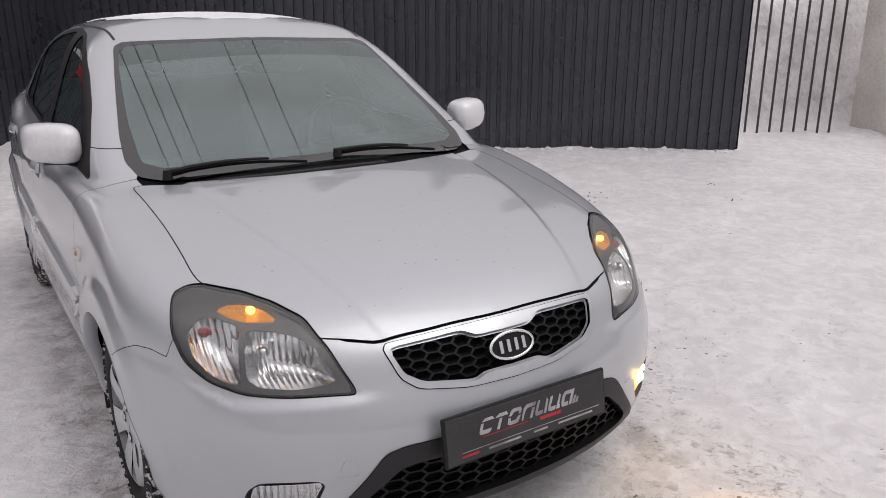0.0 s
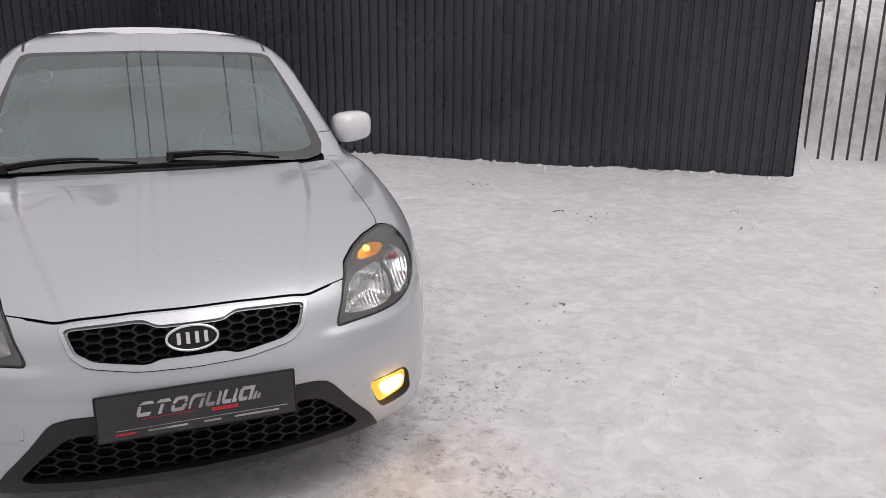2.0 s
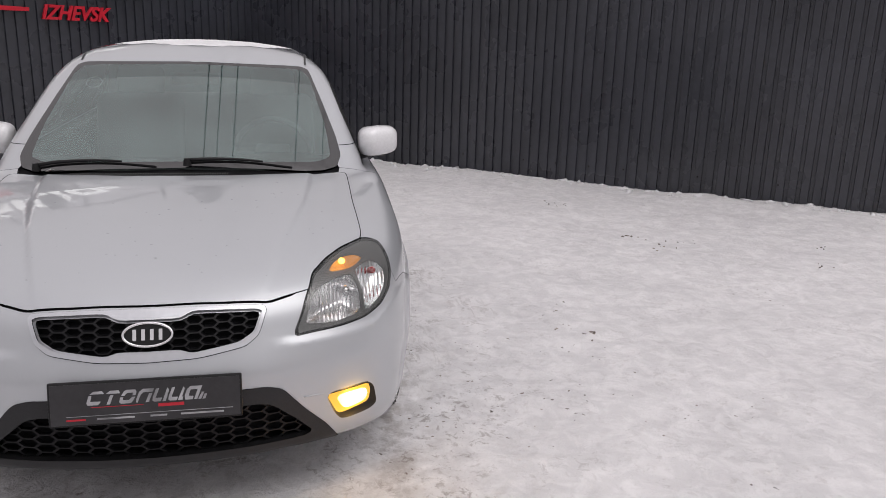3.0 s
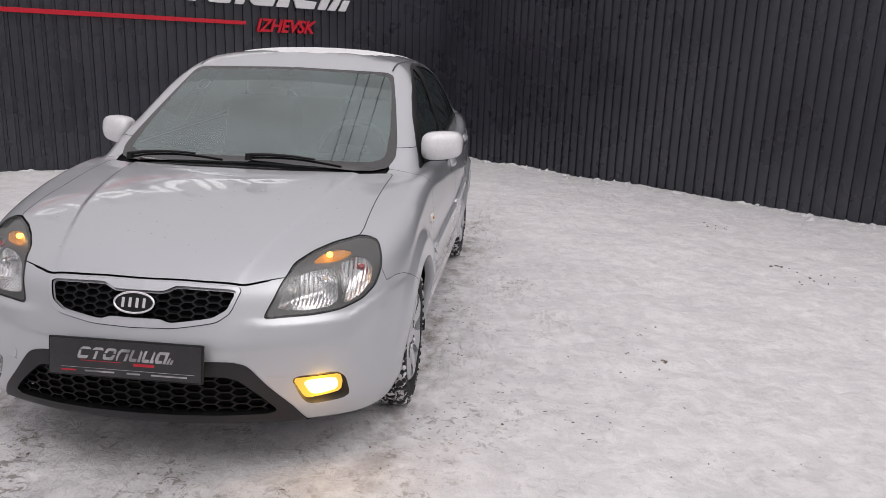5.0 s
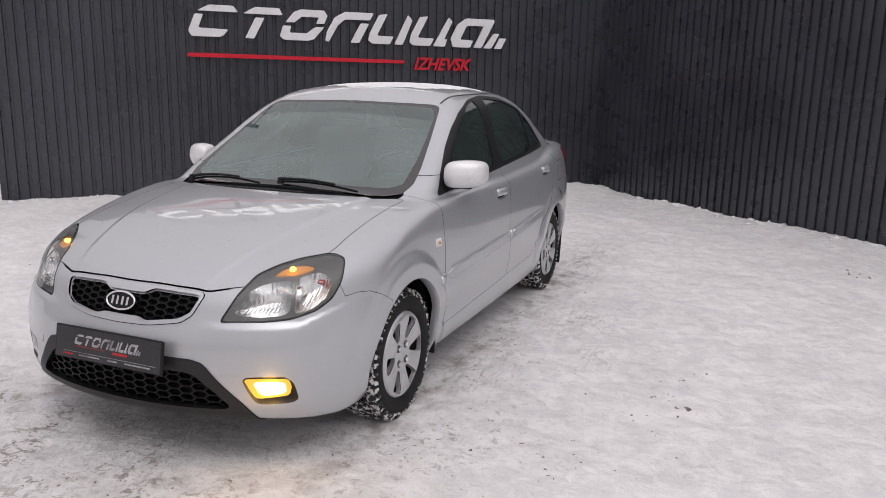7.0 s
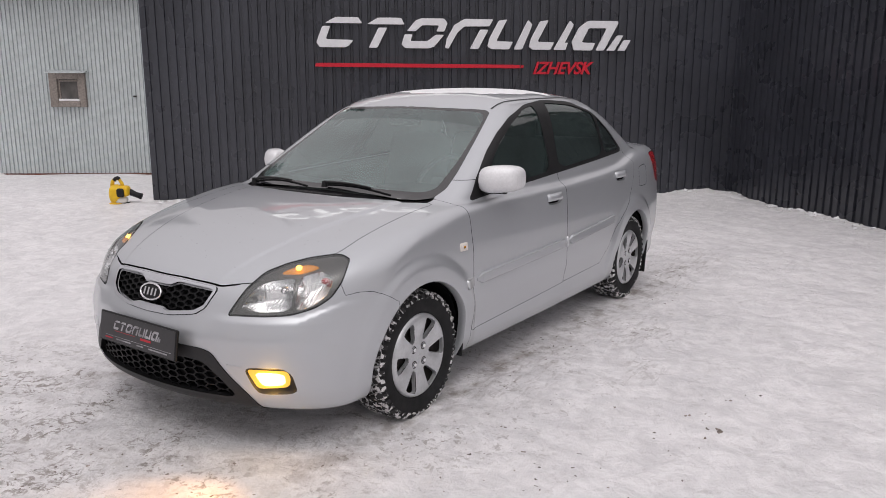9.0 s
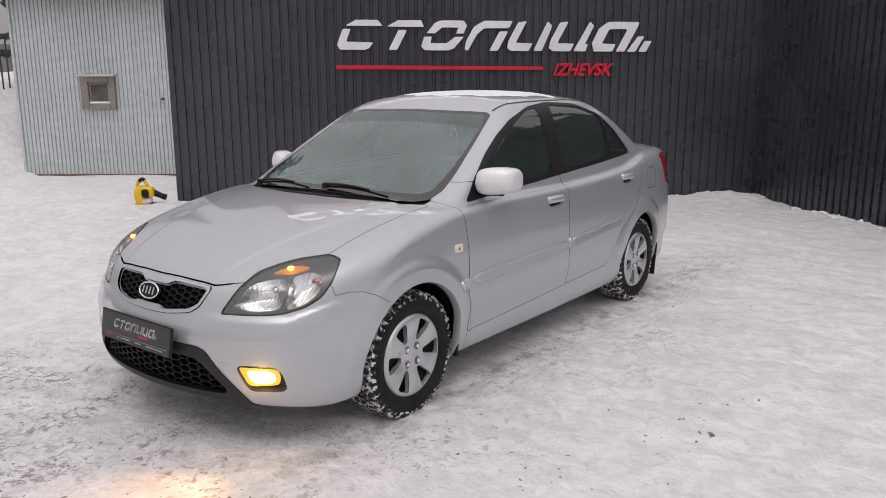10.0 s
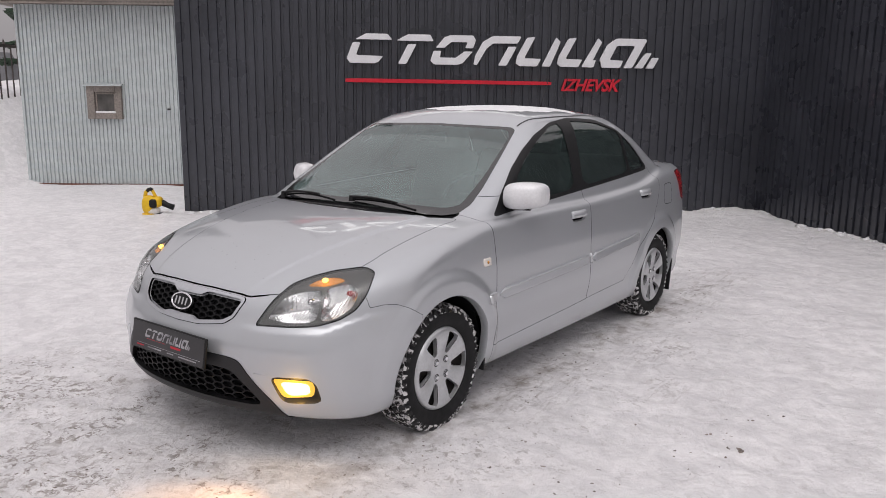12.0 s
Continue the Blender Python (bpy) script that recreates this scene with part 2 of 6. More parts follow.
def tube(points, radius, sides=8, closed=False):
    """Verts and faces of a tube along points."""
    P = [Vector(p) for p in points]
    V, F = [], []
    n = len(P)
    for i, p in enumerate(P):
        d = (P[(i + 1) % n if closed else min(i + 1, n - 1)] - P[(i - 1) % n if closed else max(i - 1, 0)]).normalized()
        a = d.cross(Vector((0, 0, 1)))
        if a.length < 0.01:
            a = d.cross(Vector((1, 0, 0)))
        a.normalize()
        b = d.cross(a)
        r = radius[i] if isinstance(radius, (list, tuple)) else radius
        for k in range(sides):
            t = 2 * math.pi * k / sides
            V.append(p + (a * math.cos(t) + b * math.sin(t)) * r)
    for i in range(n if closed else n - 1):
        j = (i + 1) % n
        for k in range(sides):
            k2 = (k + 1) % sides
            F.append((i * sides + k, i * sides + k2, j * sides + k2, j * sides + k))
    if not closed:
        F.append(tuple(range(sides))[::-1])
        F.append(tuple((n - 1) * sides + k for k in range(sides)))
    return V, F


def prism(poly, depth, m=None):
    """A flat outline (x, z) pushed out along -y by depth, as a bmesh."""
    bm = bmesh.new()
    a = [bm.verts.new((x, 0, z)) for x, z in poly]
    b = [bm.verts.new((x, -depth, z)) for x, z in poly]
    bm.faces.new(a), bm.faces.new(b[::-1])
    for i in range(len(poly)):
        j = (i + 1) % len(poly)
        bm.faces.new((a[i], b[i], b[j], a[j]))
    if m is not None:
        bmesh.ops.transform(bm, matrix=m, verts=bm.verts)
    return bm


def rounded(poly, times=2, keep=0.25):
    """Corner-cut outline."""
    P = [np.array(p, float) for p in poly]
    for _ in range(times):
        Q = []
        for i in range(len(P)):
            a, b = P[i], P[(i + 1) % len(P)]
            Q += [a + (b - a) * keep, b - (b - a) * keep]
        P = Q
    return [tuple(p) for p in P]


def curve(points, soft=0.03):
    """A smooth function through rough points."""
    xs, ys = zip(*points)
    g = np.linspace(xs[0] - 6 * soft, xs[-1] + 6 * soft, 900)
    step = g[1] - g[0]
    sl0, sl1 = (ys[1] - ys[0]) / (xs[1] - xs[0]), (ys[-1] - ys[-2]) / (xs[-1] - xs[-2])
    v = np.interp(g, xs, ys)
    v = np.where(g < xs[0], ys[0] + (g - xs[0]) * sl0, v)
    v = np.where(g > xs[-1], ys[-1] + (g - xs[-1]) * sl1, v)
    n = max(1, int(3 * soft / step))
    k = np.exp(-0.5 * (np.arange(-n, n + 1) * step / soft) ** 2)
    k /= k.sum()
    pad = np.r_[v[0] - (np.arange(n, 0, -1)) * sl0 * step, v, v[-1] + np.arange(1, n + 1) * sl1 * step]
    v = np.convolve(pad, k, "valid")

    def f(x):
        x = np.asarray(x, float)
        return np.interp(x, g, v)
    return f


def smax(a, b, k):
    h = np.maximum(k - np.abs(a - b), 0) / k
    return np.maximum(a, b) + h * h * k * 0.25


def smin(a, b, k):
    return -smax(-a, -b, k)


def inside_poly(px, pz, poly):
    """Signed distance to an outline; negative inside."""
    P = np.array(poly, float)
    d = np.full(px.shape, 1e9)
    s = np.ones(px.shape)
    for i in range(len(P)):
        a, b = P[i], P[i - 1]
        ex, ez = b - a
        wx, wz = px - a[0], pz - a[1]
        t = np.clip((wx * ex + wz * ez) / (ex * ex + ez * ez + 1e-12), 0, 1)
        d = np.minimum(d, (wx - ex * t) ** 2 + (wz - ez * t) ** 2)
        c1, c2, c3 = pz >= a[1], pz < b[1], ex * wz > ez * wx
        flip = (c1 & c2 & c3) | (~c1 & ~c2 & ~c3)
        s = np.where(flip, -s, s)
    return s * np.sqrt(d)


def surface_net(field, lo, hi, h):
    """Triangles on field = 0 for x >= 0; the first cells lie on x = 0."""
    nx, ny, nz = [int(math.ceil((b - a) / h)) + 1 for a, b in zip(lo, hi)]
    xs = -h / 2 + h * np.arange(nx)
    ys = lo[1] + h * np.arange(ny)
    zs = lo[2] + h * np.arange(nz)
    X, Y, Z = np.meshgrid(xs, ys, zs, indexing="ij")
    F = field(X, Y, Z)
    S = F < 0
    corner = [(i, j, k) for i in (0, 1) for j in (0, 1) for k in (0, 1)]
    view = lambda A, c: A[c[0]:nx - 1 + c[0], c[1]:ny - 1 + c[1], c[2]:nz - 1 + c[2]]
    n_in = sum(view(S, c).astype(np.int8) for c in corner)
    cells = np.argwhere((n_in > 0) & (n_in < 8))
    idx = -np.ones((nx - 1, ny - 1, nz - 1), int)
    idx[tuple(cells.T)] = np.arange(len(cells))
    acc, cnt = np.zeros((len(cells), 3)), np.zeros(len(cells))
    for c in corner:
        for ax in range(3):
            if c[ax]:
                continue
            d = list(c)
            d[ax] = 1
            a, b = cells + c, cells + d
            fa, fb = F[tuple(a.T)], F[tuple(b.T)]
            m = (fa < 0) != (fb < 0)
            t = np.where(m, fa / np.where(m, fa - fb, 1), 0)
            p = np.array(c, float)[None] + t[:, None] * (np.array(d, float) - c)[None]
            acc += np.where(m[:, None], p, 0)
            cnt += m
    V = (cells + acc / cnt[:, None]) * h + np.array([-h / 2, lo[1], lo[2]])
    quads = []
    for ax in range(3):
        u, v = (ax + 1) % 3, (ax + 2) % 3
        sl0, sl1 = [slice(None)] * 3, [slice(None)] * 3
        sl0[ax], sl1[ax] = slice(0, -1), slice(1, None)
        e = np.argwhere(S[tuple(sl0)] != S[tuple(sl1)])
        ok = (e[:, u] > 0) & (e[:, v] > 0) & (e[:, u] < F.shape[u] - 1) & (e[:, v] < F.shape[v] - 1)
        e = e[ok]
        du, dv = np.eye(3, dtype=int)[u], np.eye(3, dtype=int)[v]
        q = np.stack([idx[tuple((e - du - dv).T)], idx[tuple((e - dv).T)], idx[tuple(e.T)], idx[tuple((e - du).T)]], 1)
        inner = S[tuple(sl0)][tuple(e.T)]
        q[~inner] = q[~inner][:, ::-1]
        quads.append(q)
    Q = np.concatenate(quads)
    mid = np.abs(V[:, 0]) <= h * 0.51
    V[mid, 0] = 0
    for _ in range(5):
        f0, g = field(*V.T), gradient(field, V)
        g[mid, 0] = 0
        V -= np.clip((f0 / np.maximum((g * g).sum(1), 1e-4))[:, None] * g, -h, h)
    T = np.concatenate([Q[:, [0, 1, 2]], Q[:, [0, 2, 3]]])
    return V, T


def gradient(field, V, e=2e-4):
    g = np.zeros_like(V)
    for ax in range(3):
        d = np.zeros(3)
        d[ax] = e
        g[:, ax] = (field(*(V + d).T) - field(*(V - d).T)) / (2 * e)
    return g


def tidy(V, T):
    used = np.unique(T)
    m = -np.ones(len(V), int)
    m[used] = np.arange(len(used))
    return V[used], m[T]


def cut(mesh, f):
    """Splits a triangle mesh along f = 0 into its parts with f < 0 and f > 0."""
    V, T = mesh
    if len(T) == 0:
        return mesh, mesh
    v = f(V)
    v = np.where(np.abs(v) < 1e-6, 1e-6, v)
    s = v < 0
    k = s[T].sum(1)
    sets = {True: [T[k == 3]], False: [T[k == 0]]}
    mixed = T[(k == 1) | (k == 2)]
    if len(mixed):
        lone_in = s[mixed].sum(1) == 1
        lone = np.where(lone_in, np.argmax(s[mixed], 1), np.argmin(s[mixed], 1))
        r = np.arange(len(mixed))
        a, b, c = mixed[r, lone], mixed[r, (lone + 1) % 3], mixed[r, (lone + 2) % 3]
        edges = np.concatenate([np.stack([a, b], 1), np.stack([a, c], 1)])
        se = np.sort(edges, 1)
        uq, inv = np.unique(se, axis=0, return_inverse=True)
        inv = inv.reshape(-1)
        t = v[uq[:, 0]] / (v[uq[:, 0]] - v[uq[:, 1]])
        P = V[uq[:, 0]] + t[:, None] * (V[uq[:, 1]] - V[uq[:, 0]])
        ab, ac = inv[:len(mixed)] + len(V), inv[len(mixed):] + len(V)
        V = np.concatenate([V, P])
        tri = np.stack([a, ab, ac], 1)
        q1, q2 = np.stack([ab, b, c], 1), np.stack([ab, c, ac], 1)
        for flag in (True, False):
            m = lone_in == flag
            sets[flag].append(tri[m])
            sets[not flag] += [q1[m], q2[m]]
    return tuple(tidy(V, np.concatenate(sets[flag])) for flag in (True, False))


def mirrored(mesh):
    V, T = mesh
    return V * np.array([-1, 1, 1]), T[:, ::-1]


def both(mesh):
    """A half and its mirror image, welded on x = 0."""
    V, T = mesh
    W, U = mirrored(mesh)
    A = np.concatenate([V, W])
    F = np.concatenate([T, U + len(V)])
    on = np.where(np.abs(V[:, 0]) < 1e-6)[0]
    remap = np.arange(len(A))
    remap[on + len(V)] = on
    return tidy(A, remap[F])


def pushed(mesh, d):
    """The mesh moved by d along its body normal."""
    V, T = mesh
    g = gradient(body_field, V)
    return V + g / np.linalg.norm(g, axis=1)[:, None] * d, T

# ---- the car's body: lower shell and cabin as one smooth solid ----
plan_side = curve([(-0.95, 0.72), (-0.7, 0.80), (-0.5, 0.83), (-0.3, 0.842), (0, 0.850), (0.4, 0.853), (1.2, 0.863), (2.0, 0.863), (2.5, 0.856), (2.9, 0.830), (3.2, 0.782), (3.4, 0.72)], 0.12)
side_prof = curve([(0.10, -0.10), (0.18, -0.055), (0.26, -0.025), (0.34, -0.028), (0.45, -0.004), (0.58, 0.0), (0.72, -0.003), (0.84, -0.012), (0.90, -0.020), (0.96, -0.036), (1.00, -0.062), (1.07, -0.14)], 0.018)
nose_plan = curve([(0, 0), (0.15, 0.006), (0.3, 0.028), (0.436, 0.066), (0.55, 0.112), (0.65, 0.170), (0.72, 0.235), (0.77, 0.30), (0.83, 0.43)], 0.03)
nose_prof = curve([(0.08, 0.14), (0.15, 0.085), (0.21, 0.03), (0.28, 0.004), (0.40, -0.004), (0.50, 0.004), (0.56, 0.03), (0.62, 0.06), (0.68, 0.085), (0.74, 0.13), (0.80, 0.24), (0.86, 0.42), (0.92, 0.6)], 0.02)
hood_top = curve([(-1.0, 0.56), (-0.8, 0.672), (-0.7, 0.719), (-0.6, 0.764), (-0.5, 0.802), (-0.35, 0.849), (-0.2, 0.883), (0, 0.916), (0.15, 0.932), (0.3, 0.939), (0.5, 0.945), (0.8, 0.965), (1.5, 0.98), (2.3, 1.02), (2.7, 1.078), (3.0, 1.080), (3.27, 1.066), (3.4, 0.97), (3.5, 0.8)], 0.04)
hood_drop = curve([(-1.0, 0.03), (-0.7, 0.034), (-0.34, 0.040), (0, 0.034), (0.2, 0.020), (0.35, 0.012), (0.6, 0.020), (2.0, 0.040), (3.5, 0.036)], 0.08)
tail_prof = curve([(0.1, -0.15), (0.25, -0.04), (0.45, 0.0), (0.6, -0.005), (0.8, -0.03), (1.0, -0.05), (1.1, -0.08)], 0.04)
roof_top = curve([(0.6, 1.33), (0.9, 1.408), (1.1, 1.437), (1.45, 1.464), (1.85, 1.466), (2.2, 1.442), (2.5, 1.385), (2.9, 1.24)], 0.12)
cabin_side = curve([(0.75, 0.80), (0.85, 0.815), (0.95, 0.792), (1.02, 0.764), (1.10, 0.730), (1.25, 0.668), (1.35, 0.615), (1.45, 0.542)], 0.03)
AXLES = (0.0, 2.5)
HUB_Z = 0.29


crease_x = curve([(-0.80, 0.285), (-0.66, 0.335), (-0.55, 0.368), (-0.33, 0.428), (-0.12, 0.475), (0.15, 0.510), (0.4, 0.525)], 0.05)


def ramp(v):
    v = np.clip(v, 0, 1)
    return v * v * (3 - 2 * v)


def lower_field(x, y, z):
    ax = np.abs(x)
    w = plan_side(y) + side_prof(z)
    for yc in AXLES:
        r = np.hypot(y - yc, z - HUB_Z)
        k = np.clip((0.466 - r) / 0.062, 0, 1)
        w = w + 0.021 * k * k * (3 - 2 * k) * np.clip((z - 0.2) / 0.15, 0, 1)
    w = w + 0.014 * np.exp(-((z - 0.37) / 0.12) ** 2) * np.clip((-0.3 - y) / 0.25, 0, 1)
    side = ax - w
    # the bumper stands proud of the lamps in a ledge that fades towards the fog lamps
    ledge = ramp((ax - 0.33) / 0.13) * ramp((0.593 + 0.5 * np.clip(ax - 0.68, 0, 0.1) - z) / 0.026) * np.exp(-np.clip(0.56 - z, 0, 1) / 0.10)
    side = side - 0.007 * ledge * ramp((-0.36 - y) / 0.15)
    front = (-0.838 + nose_plan(ax) + nose_prof(z) - 0.010 * ledge) - y
    bulge = 0.0085 * ramp((crease_x(y) - ax) / 0.026 + 0.5) * np.clip((y + 0.75) / 0.15, 0, 1) * np.clip((0.5 - y) / 0.2, 0, 1)
    top = z - (hood_top(y) - hood_drop(y) * (ax / 0.67) ** 2.6 + bulge)
    rear = y - (3.37 + tail_prof(z) - 0.19 * (ax / 0.8) ** 4)
    bottom = 0.185 + 0.03 * np.clip((-0.45 - y) / 0.3, 0, 1) - z
    f = smax(side, top, 0.070 - 0.034 * ramp((y - 0.1) / 0.5))
    f = smax(f, front * 0.9, 0.075)
    f = smax(f, rear * 0.9, 0.06)
    return smax(f, bottom, 0.03)


def cabin_field(x, y, z):
    ax = np.abs(x)
    taper = 0.045 * np.clip((1.2 - y) / 0.8, 0, 1) ** 2 + 0.045 * np.clip((y - 1.9) / 1.0, 0, 1) ** 2
    side = (ax - (cabin_side(z) - taper)) * 0.93
    screen = ((0.262 + (z - 0.955) * 1.80 + 0.30 * ax ** 2) - y) * 0.48
    back = (y - (2.87 - (z - 1.06) * 1.62 - 0.22 * ax ** 2)) * 0.52
    roof = z - (roof_top(y) - 0.05 * (ax / 0.55) ** 2.4)
    f = smax(side, roof, 0.085)
    f = smax(f, screen, 0.05)
    f = smax(f, back, 0.07)
    return smax(f, 0.84 - z, 0.02)


def body_field(x, y, z):
    return smin(lower_field(x, y, z), cabin_field(x, y, z), 0.022)


half = surface_net(body_field, (0, -0.93, 0.14), (0.92, 3.45, 1.52), 0.0125)

HOLD = lambda V: (V[:, 0], V[:, 1], V[:, 2])


def region(view, poly, limit=None):
    """A cutting function from an outline drawn in one view of the car."""
    def f(V):
        x, y, z = HOLD(V)
        a, b = {"side": (y, z), "front": (x, z), "top": (x, y), "corner": (0.8 * x + 0.6 * y, z)}[view]
        d = inside_poly(a, b, poly)
        return np.maximum(d, limit(x, y, z)) if limit else d
    return f


def take(mesh, f, gap=0.0025):
    """Cuts a panel out with a gap round it: panel, rest."""
    inner, rest = cut(mesh, f)
    if callable(gap):
        rest = cut(rest, lambda V: f(V) - gap(V))[1]
    elif gap:
        rest = cut(rest, lambda V: f(V) - gap)[1]
    return inner, rest


rest = half
for yc in AXLES:
    rest = cut(rest, lambda V: np.maximum(np.hypot(V[:, 1] - yc, V[:, 2] - 0.295) - 0.338, 0.42 - V[:, 0]))[1]
shell_source = rest

# outlines
SCREEN = rounded([(-0.1, 0.960), (0.30, 0.952), (0.565, 0.935), (0.635, 0.946), (0.658, 0.985), (0.645, 1.053), (0.596, 1.196), (0.543, 1.335), (0.50, 1.352), (-0.1, 1.366)], 2, 0.12)
SCREEN_IN = rounded([(-0.1, 0.978), (0.25, 0.975), (0.55, 0.965), (0.612, 0.982), (0.600, 1.10), (0.546, 1.295), (0.500, 1.338), (-0.1, 1.355)], 2, 0.12)
DLO = rounded([(0.485, 0.925), (0.75, 0.950), (1.24, 0.975), (1.9, 1.008), (2.44, 1.038), (2.475, 1.06), (2.36, 1.19), (2.19, 1.317), (1.96, 1.384), (1.63, 1.400), (1.35, 1.375), (1.09, 1.312), (0.93, 1.240), (0.77, 1.146), (0.605, 1.030)], 2, 0.10)
GLASS_F = rounded([(0.68, 0.972), (1.345, 1.000), (1.445, 1.372), (1.30, 1.350), (1.10, 1.283), (0.92, 1.195), (0.78, 1.10)], 2, 0.10)
GLASS_R = rounded([(1.455, 1.006), (2.14, 1.044), (2.19, 1.300), (1.95, 1.362), (1.70, 1.378), (1.60, 1.380)], 2, 0.10)
GLASS_Q = rounded([(2.175, 1.046), (2.44, 1.062), (2.34, 1.19), (2.225, 1.282)], 2, 0.10)
BACKLIGHT = rounded([(-0.1, 1.09), (0.52, 1.085), (0.44, 1.36), (-0.1, 1.385)], 2, 0.15)
HEADLAMP = rounded([(-0.106, 0.588), (-0.06, 0.591), (0.06, 0.593), (0.154, 0.600), (0.243, 0.622), (0.307, 0.658), (0.347, 0.712), (0.373, 0.785), (0.345, 0.797), (0.31, 0.800), (0.205, 0.788), (0.12, 0.770), (0.035, 0.742), (-0.035, 0.685)], 3, 0.13)
TAILLAMP = rounded([(3.02, 0.80), (3.10, 0.77), (3.5, 0.77), (3.5, 1.0), (3.02, 1.0), (2.95, 0.985)], 2, 0.2)
GRILLE = rounded([(-0.2, 0.558), (0.0, 0.556), (0.14, 0.559), (0.272, 0.578), (0.312, 0.606), (0.340, 0.682), (0.2, 0.688), (0.0, 0.690), (-0.2, 0.688)], 2, 0.12)
INTAKE = rounded([(-0.2, 0.460), (0.32, 0.456), (0.38, 0.440), (0.45, 0.355), (0.515, 0.285), (0.55, 0.225), (0.58, 0.12), (-0.2, 0.12)], 2, 0.14)
FOG = rounded([(0.510, 0.394), (0.65, 0.395), (0.677, 0.366), (0.690, 0.285), (0.565, 0.282), (0.540, 0.315)], 2, 0.16)
HOOD = rounded([(-0.3, 0.18), (0.0, 0.165), (0.22, 0.173), (0.48, 0.235), (0.64, 0.315), (0.668, 0.31), (0.660, -0.05), (0.666, -0.335), (0.620, -0.455), (0.50, -0.620), (0.45, -0.645), (0.34, -0.692), (0.2, -0.705), (0.0, -0.713), (-0.3, -0.705)], 2, 0.10)
COWL = [(-0.3, 0.1), (0.48, 0.1), (0.630, 0.275), (0.645, 0.36), (0.58, 0.5), (-0.3, 0.5)]
INTAKE_IN = rounded([(-0.3, 0.408), (0.30, 0.406), (0.345, 0.395), (0.42, 0.330), (0.47, 0.275), (0.44, 0.262), (0.2, 0.262), (-0.3, 0.262)], 2, 0.12)
GRILLE_IN = rounded([(-0.06, 0.581), (0.085, 0.581), (0.12, 0.570), (0.256, 0.588), (0.302, 0.614), (0.326, 0.674), (0.125, 0.681), (0.085, 0.664), (-0.06, 0.664)], 2, 0.1)
BUMPER = [(-1.2, -0.2), (-0.2, -0.2), (-0.2, 0.594), (-0.215, 0.601), (-0.27, 0.636), (-0.32, 0.657), (-0.38, 0.664), (-0.438, 0.658), (-0.46, 1.0), (-1.2, 1.0)]
FENDER = [(-0.7, 0.1), (0.395, 0.1), (0.398, 0.70), (0.375, 0.92), (0.30, 1.02), (-0.7, 1.02)]
DOOR_F = [(0.402, 0.305), (0.43, 0.30), (1.42, 0.335), (1.402, 0.65), (1.412, 1.02), (0.30, 1.02), (0.378, 0.92), (0.402, 0.70)]
DOOR_R = [(1.424, 0.338), (1.95, 0.352), (2.05, 0.45), (2.14, 0.56), (2.23, 0.625), (2.38, 0.72), (2.46, 0.83), (2.53, 0.96), (2.49, 1.045), (1.416, 1.02), (1.406, 0.65)]
FUEL = rounded([(2.615, 0.925), (2.775, 0.930), (2.765, 0.785), (2.595, 0.790)], 2, 0.12)

screen, rest = take(rest, region("front", SCREEN, lambda x, y, z: y - 1.22), 0.0)
backlight, rest = take(rest, region("front", BACKLIGHT, lambda x, y, z: 2.1 - y), 0.0)
dlo, rest = take(rest, region("side", DLO, lambda x, y, z: 0.3 - x), 0.0)
headlamp, rest = take(rest, region("corner", HEADLAMP, lambda x, y, z: np.maximum(y + 0.2, 0.25 - x)), 0.003)
taillamp, rest = take(rest, region("side", TAILLAMP, lambda x, y, z: 0.45 - x), 0.002)
grille_cap, rest = take(rest, region("front", GRILLE, lambda x, y, z: y + 0.3), 0.002)
intake_cap, rest = take(rest, region("front", INTAKE, lambda x, y, z: y + 0.4), 0.0)
fog_cap, rest = take(rest, region("front", FOG, lambda x, y, z: y + 0.3), 0.0)
hood, rest = take(rest, region("top", [(x, y) for x, y in HOOD], lambda x, y, z: np.maximum(0.55 - z, y - 0.45)), lambda V: np.where((V[:, 1] < -0.6) & (V[:, 0] < 0.42), 0.0062, 0.0032))
cowl, rest = take(rest, region("top", COWL, lambda x, y, z: np.maximum(0.8 - z, cabin_field(x, y, z) * 0 + y - 0.5)), 0.0)
bumper, rest = take(rest, region("side", BUMPER), 0.002)
fender, rest = take(rest, region("side", FENDER, lambda x, y, z: 0.3 - x), 0.0022)
fuel, rest = take(rest, region("side", FUEL, lambda x, y, z: 0.4 - x), 0.0035)
door_f, rest = take(rest, region("side", DOOR_F, lambda x, y, z: 0.4 - x), 0.0025)
door_r, rest = take(rest, region("side", DOOR_R, lambda x, y, z: 0.4 - x), 0.0025)

HANDLES = ((1.255, 0.855), (2.245, 0.893))
CUPS = [rounded([(y - 0.078, z - 0.030), (y + 0.078, z - 0.030), (y + 0.084, z + 0.012), (y - 0.084, z + 0.012)], 3, 0.2) for y, z in HANDLES]
cup_f, door_f = cut(door_f, region("side", CUPS[0]))
cup_r, door_r = cut(door_r, region("side", CUPS[1]))

car = thing("car", "silver metallic four-door saloon parked on packed snow, fog lamps lit", "car")
car.matrix_basis = pose(0.004, 0, 0, 0, 0, 0.8)


def part_of(name, mesh, material, parent=car, label="", exact=True):
    """A body patch as a part, with the solid's own normals."""
    ob = mesh_object(name, *mesh, material, parent, label)
    if exact and len(mesh[0]):
        g = gradient(body_field, np.asarray(mesh[0], float))
        g /= np.linalg.norm(g, axis=1)[:, None] + 1e-12
        ob.data.normals_split_custom_set_from_vertices([tuple(map(float, v)) for v in g])
    return ob



